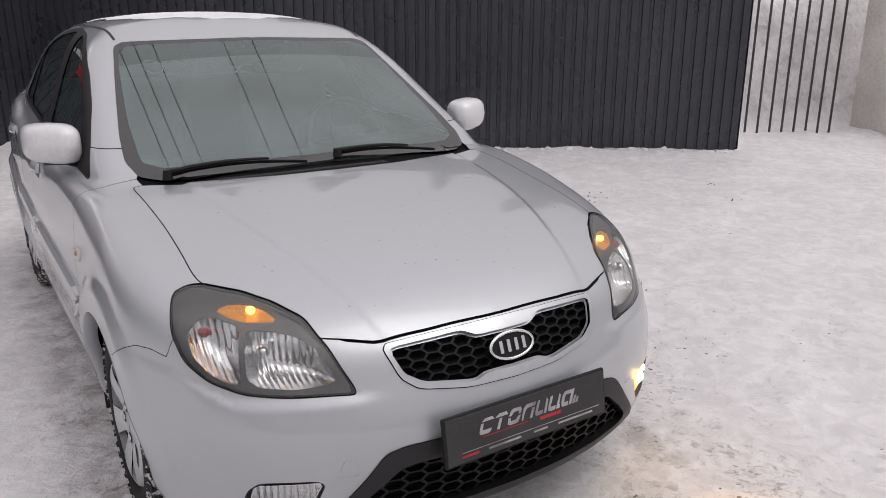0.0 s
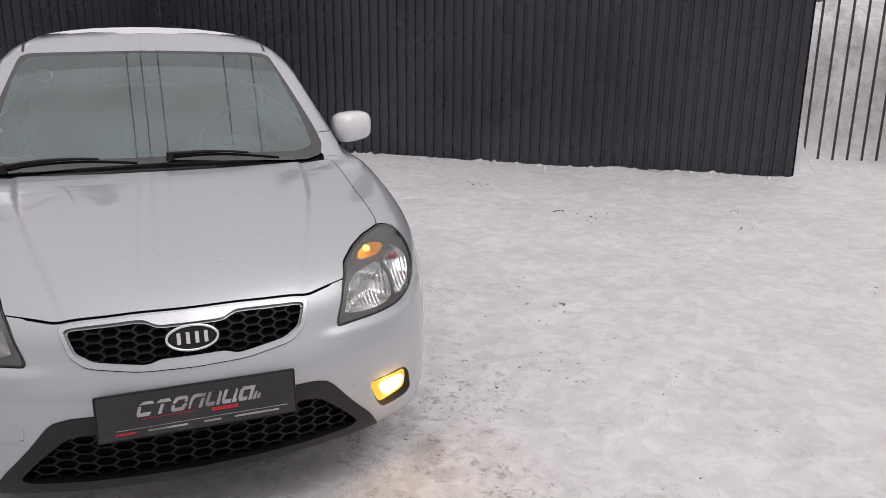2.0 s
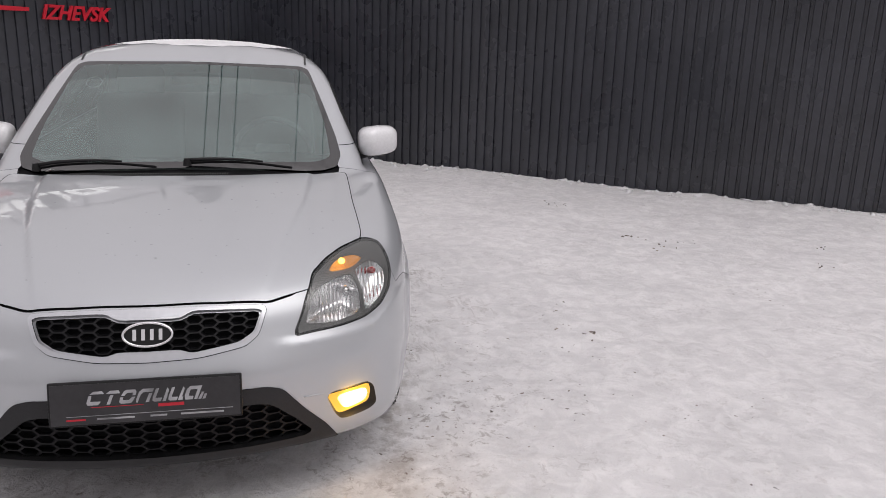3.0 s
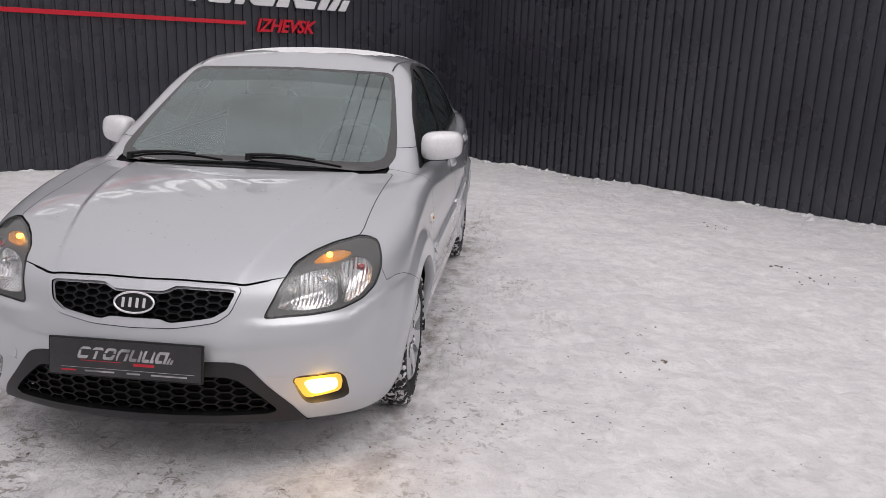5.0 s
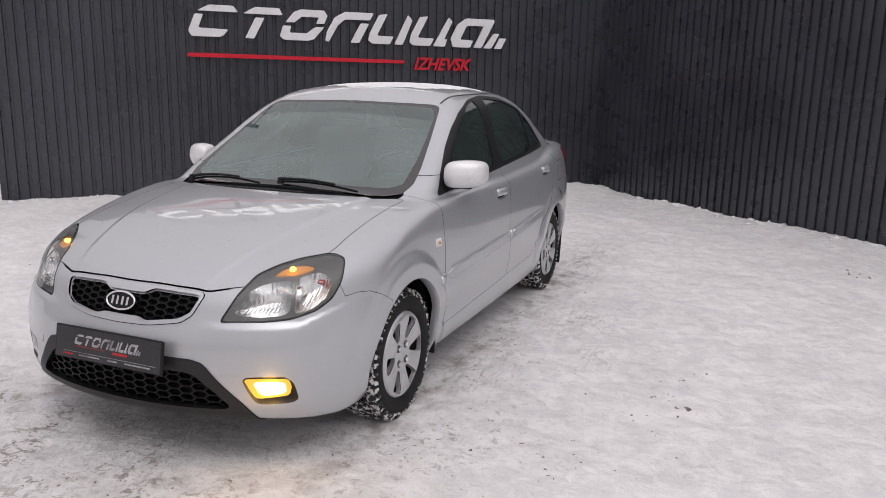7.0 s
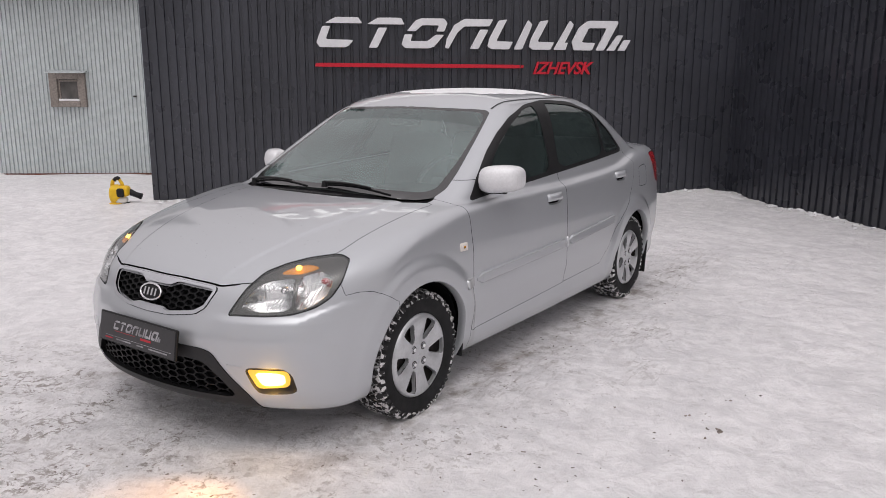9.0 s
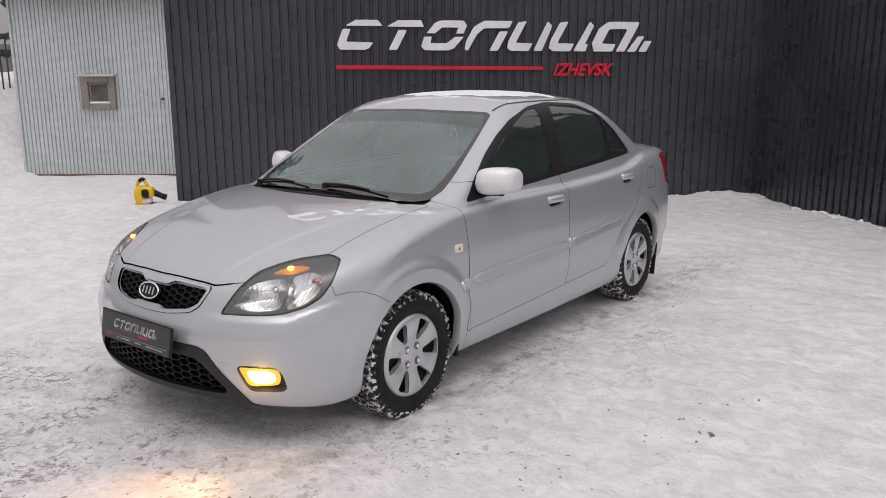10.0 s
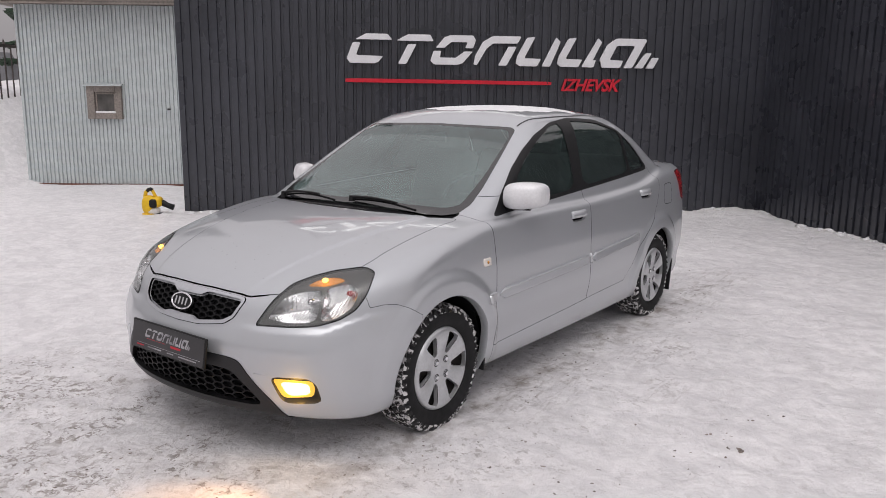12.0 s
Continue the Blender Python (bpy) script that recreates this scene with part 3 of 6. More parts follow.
part_of("body_shell", both(rest), M_PAINT)
part_of("hood", both(hood), M_PAINT)
front_bumper = part_of("front_bumper", both(bumper), M_PAINT)
doors = {}
for side, flip in ((1, lambda m: m), (-1, mirrored)):
    part_of("front_fender", flip(fender), M_PAINT)
    doors[side, 0] = part_of("front_door", flip(door_f), M_PAINT)
    doors[side, 1] = part_of("rear_door", flip(door_r), M_PAINT)
    part_of("fuel_flap" if side == 1 else "rear_panel_insert", flip(fuel), M_PAINT)
    part_of("tail_lamp", flip(taillamp), M_RED_LENS, label="red tail lamp lens")

# dark inner skin under the panel gaps
lower_skin = cut(shell_source, region("front", SCREEN, lambda x, y, z: y - 1.22))[1]
for f in (region("front", BACKLIGHT, lambda x, y, z: 2.1 - y), region("side", DLO, lambda x, y, z: 0.3 - x), region("corner", HEADLAMP, lambda x, y, z: np.maximum(y + 0.2, 0.25 - x)),
          region("front", GRILLE, lambda x, y, z: y + 0.3), region("front", INTAKE, lambda x, y, z: y + 0.4), region("front", FOG, lambda x, y, z: y + 0.3)):
    lower_skin = cut(lower_skin, f)[1]
part_of("inner_skin", both(pushed(lower_skin, -0.009)), M_GAP)

# glass
frit = cut(screen, region("front", SCREEN_IN))[1]


def pane_grid(nx=60, nz=44):
    """The windscreen as an even grid over (x, z), trimmed to its outline."""
    X, Z = [a.ravel() for a in np.meshgrid(np.linspace(0, 0.66, nx), np.linspace(0.93, 1.38, nz), indexing="ij")]
    lo, hi = np.full(X.shape, -0.1), np.full(X.shape, 1.6)
    for _ in range(30):
        m = (lo + hi) / 2
        out = cabin_field(X, m, Z) > 0
        lo, hi = np.where(out, m, lo), np.where(out, hi, m)
    ids = np.arange(nx * nz).reshape(nx, nz)
    q = np.stack([ids[:-1, :-1], ids[1:, :-1], ids[1:, 1:], ids[:-1, 1:]], -1).reshape(-1, 4)
    return cut((np.stack([X, hi, Z], -1), np.concatenate([q[:, [0, 1, 2]], q[:, [0, 2, 3]]])), region("front", SCREEN_IN))[0]


band, clear = cut(pane_grid(), lambda V: 1.296 - 0.10 * V[:, 0] ** 2 - V[:, 2])
windscreen = part_of("windscreen", both(clear), M_GLASS, label="green-tinted windscreen reflecting the sky", exact=False)
part_of("shade_band", both(band), M_BAND, windscreen, "darker green band along the top of the glass", False)
part_of("black_border", both(frit), M_FRIT, windscreen)
part_of("rear_window", both(backlight), M_SIDEGLASS)
gf, frame_rest = cut(dlo, region("side", GLASS_F))
gr, frame_rest = cut(frame_rest, region("side", GLASS_R))
gq, frame_rest = cut(frame_rest, region("side", GLASS_Q))
for side, flip in ((1, lambda m: m), (-1, mirrored)):
    surround = part_of("window_surround", flip(frame_rest), M_PLASTIC, label="black window frame and pillar trim")
    part_of("front_side_window", flip(pushed(gf, -0.004)), M_SIDEGLASS, doors[side, 0])
    part_of("rear_side_window", flip(pushed(gr, -0.004)), M_SIDEGLASS, doors[side, 1])
    part_of("quarter_window", flip(pushed(gq, -0.004)), M_SIDEGLASS, doors[side, 1])


def surf_y(x, z):
    """The nose surface over (x, z)."""
    x, z = np.atleast_1d(np.abs(np.asarray(x, float))), np.atleast_1d(np.asarray(z, float))
    lo, hi = np.full(x.shape, -1.1), np.full(x.shape, -0.2)
    for _ in range(26):
        m = (lo + hi) / 2
        out = body_field(x, m, z) > 0
        lo, hi = np.where(out, m, lo), np.where(out, hi, m)
    return hi


def surf_x(y, z):
    """The flank surface over (y, z)."""
    y, z = np.atleast_1d(np.asarray(y, float)), np.atleast_1d(np.asarray(z, float))
    lo, hi = np.full(y.shape, 0.2), np.full(y.shape, 1.1)
    for _ in range(26):
        m = (lo + hi) / 2
        ins = body_field(m, y, z) < 0
        lo, hi = np.where(ins, m, lo), np.where(ins, hi, m)
    return lo


def surf_z(x, y):
    x, y = np.atleast_1d(np.asarray(x, float)), np.atleast_1d(np.asarray(y, float))
    lo, hi = np.full(x.shape, 0.4), np.full(x.shape, 1.6)
    for _ in range(26):
        m = (lo + hi) / 2
        ins = body_field(x, y, m) < 0
        lo, hi = np.where(ins, m, lo), np.where(ins, hi, m)
    return lo


def bowl(mesh, f, rim, deep, soft=0.03):
    """A dished copy of a surface patch: rim at its outline, deepest inside."""
    V, T = mesh
    d = np.clip(-f(V), 0, None)
    g = gradient(body_field, V)
    n = g / np.linalg.norm(g, axis=1)[:, None]
    return V - n * (rim + deep * (1 - np.exp(-d / soft)))[:, None], T


def simple(name, V, F, material, parent, label="", smooth=True):
    return mesh_object(name, V, F, material, parent, label, smooth)


SIDES = ((1, lambda m: m), (-1, mirrored))
mx = lambda V, side: [(side * v[0], v[1], v[2]) for v in V]
flipf = lambda F, side: F if side == 1 else [tuple(f)[::-1] for f in F]

# cowl with louvres, and wipers
cowl_ob = part_of("cowl", both(pushed(cowl, -0.012)), M_COWL, label="black plastic cowl under the windscreen")
V, F = [], []
for i in range(64):
    x = -0.42 + 0.0095 * i
    y0 = 0.185 + 0.20 * max(0, abs(x) - 0.2) ** 1.4
    z0 = surf_z(abs(x), y0 + 0.012)[0] - 0.006
    k = len(V)
    V += [(x, y0, z0), (x + 0.004, y0, z0), (x + 0.004, y0 + 0.03, z0 + 0.008), (x, y0 + 0.03, z0 + 0.008), (x, y0, z0 + 0.008), (x + 0.004, y0, z0 + 0.008)]
    F += [(k, k + 1, k + 5, k + 4), (k + 4, k + 5, k + 2, k + 3)]
simple("louvres", V, F, M_LOUVRE, cowl_ob, smooth=False)
for x0, x1, name in ((0.02, 0.44, "wiper"), (-0.56, -0.10, "wiper")):
    wiper = new(name)
    wiper.parent = car
    pts, n = [], 14
    for i in range(n + 1):
        t = i / n
        x = x0 + (x1 - x0) * t
        y = 0.278 + 0.10 * abs(x) ** 1.5 - 0.030 * t + 0.008 * math.sin(3 * t)
        pts.append((x, y, surf_z(abs(x), y)[0] + 0.010 + 0.008 * math.sin(math.pi * t)))
    V, F = tube(pts, 0.0055, 6)
    simple("blade", V, F, M_COWL, wiper)
    arm = [(p[0], p[1] - 0.020 + 0.0014 * i, p[2] + 0.010 + 0.006 * (1 - i / n)) for i, p in enumerate(pts[: 11])]
    V, F = tube(arm, [0.009 - 0.00045 * i for i in range(11)], 6)
    simple("arm", V, F, M_PLASTIC, wiper)
    bm = cyl_bm(0.017, 0.013, 0.030, pose(arm[0][0], arm[0][1], arm[0][2] - 0.008))
    part("pivot_cap", bm, M_PLASTIC, wiper, smooth=True)

# headlamps
R_MAIN = rounded([(-0.058, 0.616), (-0.035, 0.655), (0.0, 0.695), (0.045, 0.717), (0.10, 0.729), (0.166, 0.734), (0.160, 0.68), (0.152, 0.630), (0.12, 0.613), (0.03, 0.607)], 2, 0.12)
R_OUT = rounded([(0.166, 0.618), (0.20, 0.620), (0.245, 0.635), (0.293, 0.668), (0.314, 0.715), (0.296, 0.748), (0.262, 0.757), (0.182, 0.740), (0.174, 0.68)], 2, 0.14)
R_AMBER = rounded([(0.090, 0.744), (0.135, 0.764), (0.19, 0.775), (0.235, 0.775), (0.258, 0.766), (0.225, 0.756), (0.178, 0.746)], 2, 0.16)
for side, flip in SIDES:
    lamp = part_of("headlamp", flip(pushed(headlamp, 0.001)), M_CLEAR, label="clear headlamp with amber indicator")
    bezel = headlamp
    for poly, material, name, deep, soft in ((R_MAIN, M_REFLECTOR, "main_reflector", 0.060, 0.03), (R_OUT, M_REFLECTOR, "side_reflector", 0.045, 0.025), (R_AMBER, M_AMBER_LIT, "indicator", 0.02, 0.012)):
        f = region("corner", poly)
        inner, bezel = cut(bezel, f)
        part_of(name, flip(bowl(inner, f, 0.012, deep, soft)), material, lamp, exact=False)
    part_of("bezel", flip(pushed(bezel, -0.010)), M_BEZEL, lamp, "dark grey lamp bezel")
    cover, rim = cut(headlamp, lambda V: region("corner", HEADLAMP)(V) + 0.004)
    part_of("seal", flip(pushed(rim, -0.001)), M_PLASTIC, lamp)
    for cx, cy, cz, r, material, name in ((0.583, float(surf_y(0.583, 0.758)[0]) + 0.006, 0.761, 0.011, M_AMBER, "indicator_bulb"), (0.588, -0.588, 0.686, 0.017, M_CHROME, "bulb_shield"), (0.690, -0.47, 0.715, 0.014, M_RED_LENS, "side_bulb")):
        bm = bmesh.new()
        bmesh.ops.create_uvsphere(bm, u_segments=16, v_segments=10, radius=r, matrix=Matrix.Translation((side * cx, cy + 0.012, cz - 0.004)) @ Matrix.Diagonal((1, 1.3, 0.9, 1)))
        part(name, bm, material, lamp, smooth=True)

# grille: silver frame, black backing, honeycomb and oval badge
f_in = region("front", GRILLE_IN)
mesh_in, frame_g = cut(grille_cap, f_in)
grille = part_of("grille", both(pushed(frame_g, 0.005)), M_SILVER, car, "satin silver grille frame with black honeycomb mesh")
part_of("backing", both(pushed(grille_cap, -0.035)), M_GAP, grille)
side_wall = cut(grille_cap, lambda V: -(f_in(V) + 0.004))[0]
edge = cut(side_wall, lambda V: f_in(V) - 0.003)[0]
part_of("inner_lip", both(pushed(edge, -0.006)), M_SILVER, grille)


M_CELL = mat("black_mesh_plastic", (0.004, 0.004, 0.005), 0.5, grain=0.15, scale=200, ior=1.35)


def honeycomb(poly, step_x, step_z, push, bar, parent, x_max, z0, z1):
    """A web of flattened hexagon rings that follows the nose; each ring is a part."""
    ring = [(math.cos(math.pi / 3 * q) * step_x * 0.665, math.sin(math.pi / 3 * q) * step_z * 0.577) for q in range(6)]
    nx = int(x_max / step_x) + 1
    F = []
    for q in range(6):
        r = (q + 1) % 6
        F += [(q, r, 6 + r, 6 + q), (6 + q, 6 + r, 18 + r, 18 + q)]
    for i in range(-nx, nx + 1):
        z = z0 + (step_z / 2 if i % 2 else 0)
        while z < z1:
            cx = i * step_x
            if inside_poly(np.array([abs(cx)]), np.array([z]), poly)[0] < -0.003:
                P = np.array([(cx + rx * s, z + rz * s) for s in (1.0, 1.0 - bar) for rx, rz in ring])
                ys = surf_y(P[:, 0], P[:, 1]) + push
                V = [(x, y, zz) for (x, zz), y in zip(P, ys)] + [(x, y + 0.016, zz) for (x, zz), y in zip(P, ys)]
                simple("mesh_cell", V, F, M_CELL, parent, smooth=False)
            z += step_z


honeycomb(GRILLE_IN, 0.0420, 0.0228, 0.012, 0.15, grille, 0.33, 0.577, 0.69)


def oval(cx, cz, a, b, push, thick, n=40):
    V = []
    for dy, s in ((0.0, 1.0), (-thick, 0.94)):
        for i in range(n):
            t = 2 * math.pi * i / n
            V.append((cx + a * s * math.cos(t), push + dy, cz + b * s * math.sin(t)))
    F = [tuple(range(n, 2 * n))[::-1]] + [(i, (i + 1) % n, n + (i + 1) % n, n + i) for i in range(n)]
    return V, F


by = float(surf_y(0, 0.63)[0])
tilt = pose(0, by, 0.628, -22)
badge_pts = [tilt @ Vector((0.068 * math.cos(t), -0.014, 0.034 * math.sin(t))) for t in np.linspace(0, 2 * math.pi, 40, endpoint=False)]
badge = simple("badge", *tube(badge_pts, 0.0045, 8, True), M_CHROME, car, "oval chrome badge with plain bars")
V, F = oval(0, 0, 0.066, 0.032, 0, 0.012)
simple("badge_plate", [tilt @ Vector(v) for v in V], F, M_PLASTIC, badge, smooth=False)
for bx in (-0.036, -0.012, 0.012, 0.036):
    part("badge_bar", box_bm(0.010, 0.006, 0.032, tilt @ Matrix.Translation((bx, -0.015, 0))), M_CHROME, badge)

# lower intake: grey surround, black mesh, lip
opening, trim_i = cut(intake_cap, region("front", INTAKE_IN))
intake = part_of("lower_intake", both(pushed(trim_i, 0.004)), M_GREYPLASTIC, car, "dark grey lower intake surround and lip")
part_of("backing", both(pushed(opening, -0.05)), M_GAP, intake)
honeycomb(INTAKE_IN, 0.050, 0.029, 0.015, 0.15, intake, 0.48, 0.268, 0.41)
V, F = [], []
ring = [p for p in INTAKE_IN if p[0] > 0] + [(-x, z) for x, z in INTAKE_IN[::-1] if x > 0]
ys = surf_y([p[0] for p in ring], [p[1] for p in ring])
for (x, z), y in zip(ring, ys):
    V += [(x, y - 0.003, z), (x * 0.985, y + 0.05, 0.333 + (z - 0.333) * 0.95)]
n = len(ring)
F = [(2 * i, 2 * ((i + 1) % n), 2 * ((i + 1) % n) + 1, 2 * i + 1) for i in range(n)]
simple("opening_wall", V, F, M_PLASTIC, intake)

# fog lamps
FOG_IN = rounded([(0.517, 0.383), (0.60, 0.382), (0.662, 0.379), (0.671, 0.350), (0.664, 0.312), (0.556, 0.302)], 2, 0.10)
FOG_CORE = rounded([(0.545, 0.374), (0.652, 0.371), (0.656, 0.322), (0.575, 0.314)], 2, 0.16)
for side, flip in SIDES:
    f = region("front", FOG_IN)
    lens, surround = cut(fog_cap, f)
    ff = region("front", FOG)
    lit = side == 1
    fog = part_of("fog_lamp", flip(bowl(surround, ff, 0.0, 0.014, 0.008)), M_PLASTIC, car, "rectangular fog lamp lit yellow" if lit else "rectangular fog lamp, unlit", False)
    lens_ob = part_of("lens", flip(pushed(lens, -0.009)), M_FOG if lit else M_REFLECTOR, fog)
    if lit:
        core = cut(lens, region("front", FOG_CORE))[0]
        part_of("lit_core", flip(pushed(core, -0.006)), M_FOG_CORE, lens_ob)
        for cx, cz, r in ((0.588, 0.345, 0.022), (0.638, 0.352, 0.013)):
            bm = bmesh.new()
            bmesh.ops.create_uvsphere(bm, u_segments=16, v_segments=10, radius=r, matrix=Matrix.Translation((cx, float(surf_y(cx, cz)[0]) + 0.009, cz)) @ Matrix.Diagonal((1.0, 0.25, 0.9, 1)))
            part("bulb", bm, M_FOG_BULB, lens_ob, smooth=True)
    else:
        part_of("glass", flip(pushed(lens, -0.004)), M_CLEAR, fog)
    # crease that runs inward from the lamp
    bm = box_bm(0.07, 0.006, 0.004, pose(side * 0.475, float(surf_y(0.475, 0.396)[0]) + 0.001, 0.397, 0, side * 3, side * 24), 0.0015)
    part("crease", bm, M_PAINT, fog)
fog_light = bpy.data.lights.new("fog_beam", "SPOT")
fog_light.energy, fog_light.color, fog_light.spot_size, fog_light.spot_blend, fog_light.shadow_soft_size = 14, (1.0, 0.5, 0.18), radians(95), 0.9, 0.03
beam = new("fog_beam", fog_light)
beam.matrix_basis = look((0.62, -0.80, 0.34), (0.62, -1.4, 0.0))

glow_light = bpy.data.lights.new("fog_glow", "POINT")
glow_light.energy, glow_light.color, glow_light.shadow_soft_size = 1.1, (1.0, 0.55, 0.10), 0.02
glow = new("fog_glow", glow_light)
glow.matrix_basis = car.matrix_basis @ Matrix.Translation((0.610, float(surf_y(0.61, 0.345)[0]) - 0.012, 0.345))

# towing-eye cap
cy = float(surf_y(0.461, 0.42)[0])
bm = cyl_bm(0.022, 0.021, 0.006, pose(-0.461, cy + 0.0005, 0.42, 90, 0, -19))
part("towing_eye_cap", bm, M_PAINT, front_bumper, smooth=True)

# plate with the dealer's lettering reduced to bars
plate_m = pose(0, -0.862, 0.464, -9)
plate = part("number_plate", box_bm(0.525, 0.012, 0.128, plate_m, 0.004), M_PLASTIC, car, "dark show plate with white and red bars")
part("film", box_bm(0.512, 0.002, 0.116, plate_m @ Matrix.Translation((0, -0.0065, 0)), 0.0008, 1), M_PLATE, plate)


def plate_bar(x, z, w, h, material, name):
    part(name, box_bm(w, 0.001, h, plate_m @ Matrix.Translation((x, -0.008, z))), material, plate)


PLATE_TEXT = plate_m @ Matrix.Translation((0, -0.0078, 0.016)) @ Matrix.Diagonal((0.080, 0.03, 0.105, 1)) @ Matrix.Translation((-4.40, 0, -2.155))
plate_bar(0.01, -0.034, 0.45, 0.0014, M_WHITEPRINT, "white_bar")
for bx, w in ((-0.085, 0.10), (0.03, 0.045), (0.15, 0.12)):
    plate_bar(bx, -0.044, w, 0.005, M_WHITEPRINT, "white_bar")
plate_bar(0.065, -0.014, 0.07, 0.009, M_REDPRINT, "red_bar")
plate_bar(-0.08, -0.010, 0.14, 0.0016, M_REDPRINT, "red_bar")
plate_bar(-0.19, -0.044, 0.05, 0.005, M_REDPRINT, "red_bar")

# wheel arches: lips, liners and mud flaps
for yc in AXLES:
    for side, flip in SIDES:
        V, F = [], []
        R, n = 0.338, 40
        a0, a1 = radians(-18), radians(198)
        for i in range(n + 1):
            a = a0 + (a1 - a0) * i / n
            y, z = yc + R * math.cos(a), 0.295 + R * math.sin(a)
            x = float(surf_x(y, max(z, 0.2))[0])
            V += [(x + 0.001, y, z), (x - 0.012, yc + (R - 0.006) * math.cos(a), 0.295 + (R - 0.006) * math.sin(a)), (x - 0.04, yc + (R - 0.004) * math.cos(a), 0.295 + (R - 0.004) * math.sin(a))]
        for i in range(n):
            k = 3 * i
            F += [(k, k + 3, k + 4, k + 1), (k + 1, k + 4, k + 5, k + 2)]
        simple("arch_lip", mx(V, side), flipf(F, side), M_PAINT, car)
        V, F = [], []
        for i in range(n + 1):
            a = a0 + (a1 - a0) * i / n
            for x, r in ((0.80, 0.342), (0.52, 0.342), (0.50, 0.0)):
                V.append((x if r else 0.5, yc + r * math.cos(a), 0.295 + r * math.sin(a)))
        for i in range(n):
            k = 3 * i
            F += [(k, k + 1, k + 4, k + 3), (k + 1, k + 2, k + 5, k + 4)]
        simple("wheel_arch_liner", mx(V, side), flipf(F, side), M_GAP, car)
        low = 0.24 if yc else 0.17
        bm = box_bm(0.15, 0.012, low, pose(side * 0.755, yc + 0.345, 0.355 - low / 2, -8), 0.004)
        part("mud_flap", bm, M_PLASTIC, car)

# wheels
M_TREAD = mat("snowy_tyre", (0.03, 0.03, 0.03), 0.8, grain=0.3, scale=40, bump=0.5, bump_scale=70, bump_dist=0.006)
tn, tl = M_TREAD.node_tree.nodes, M_TREAD.node_tree.links
t_noise, t_map, t_mix, t_tc = tn.new("ShaderNodeTexNoise"), tn.new("ShaderNodeMapRange"), tn.new("ShaderNodeMix"), tn.new("ShaderNodeTexCoord")
t_noise.inputs["Scale"].default_value, t_noise.inputs["Detail"].default_value = 42, 6
t_map.inputs["From Min"].default_value, t_map.inputs["From Max"].default_value = 0.40, 0.50
t_mix.data_type = "RGBA"
t_mix.inputs[6].default_value, t_mix.inputs[7].default_value = (0.022, 0.022, 0.023, 1), (0.62, 0.61, 0.62, 1)
tl.new(t_tc.outputs["Object"], t_noise.inputs["Vector"]), tl.new(t_noise.outputs["Fac"], t_map.inputs["Value"])
tl.new(t_map.outputs["Result"], t_mix.inputs[0]), tl.new(t_mix.outputs[2], tn["Principled BSDF"].inputs["Base Color"])

M_TREAD2 = M_TREAD.copy()
M_TREAD2.name = "snow_dusted_tread"
for nd in M_TREAD2.node_tree.nodes:
    if nd.bl_idname == "ShaderNodeMapRange" and abs(nd.inputs["From Min"].default_value - 0.40) < 0.01:
        nd.inputs["From Min"].default_value, nd.inputs["From Max"].default_value = 0.50, 0.575


def lathe(profile, n, x_scale=1.0):
    """Verts and faces of a profile (x, r) turned round the x axis."""
    V, F, m = [], [], len(profile)
    for i in range(n):
        a = 2 * math.pi * i / n
        for x, r in profile:
            V.append((x * x_scale, r * math.cos(a), r * math.sin(a)))
    for i in range(n):
        j = (i + 1) % n
        for k in range(m - 1):
            F.append((i * m + k, i * m + k + 1, j * m + k + 1, j * m + k))
    return V, F


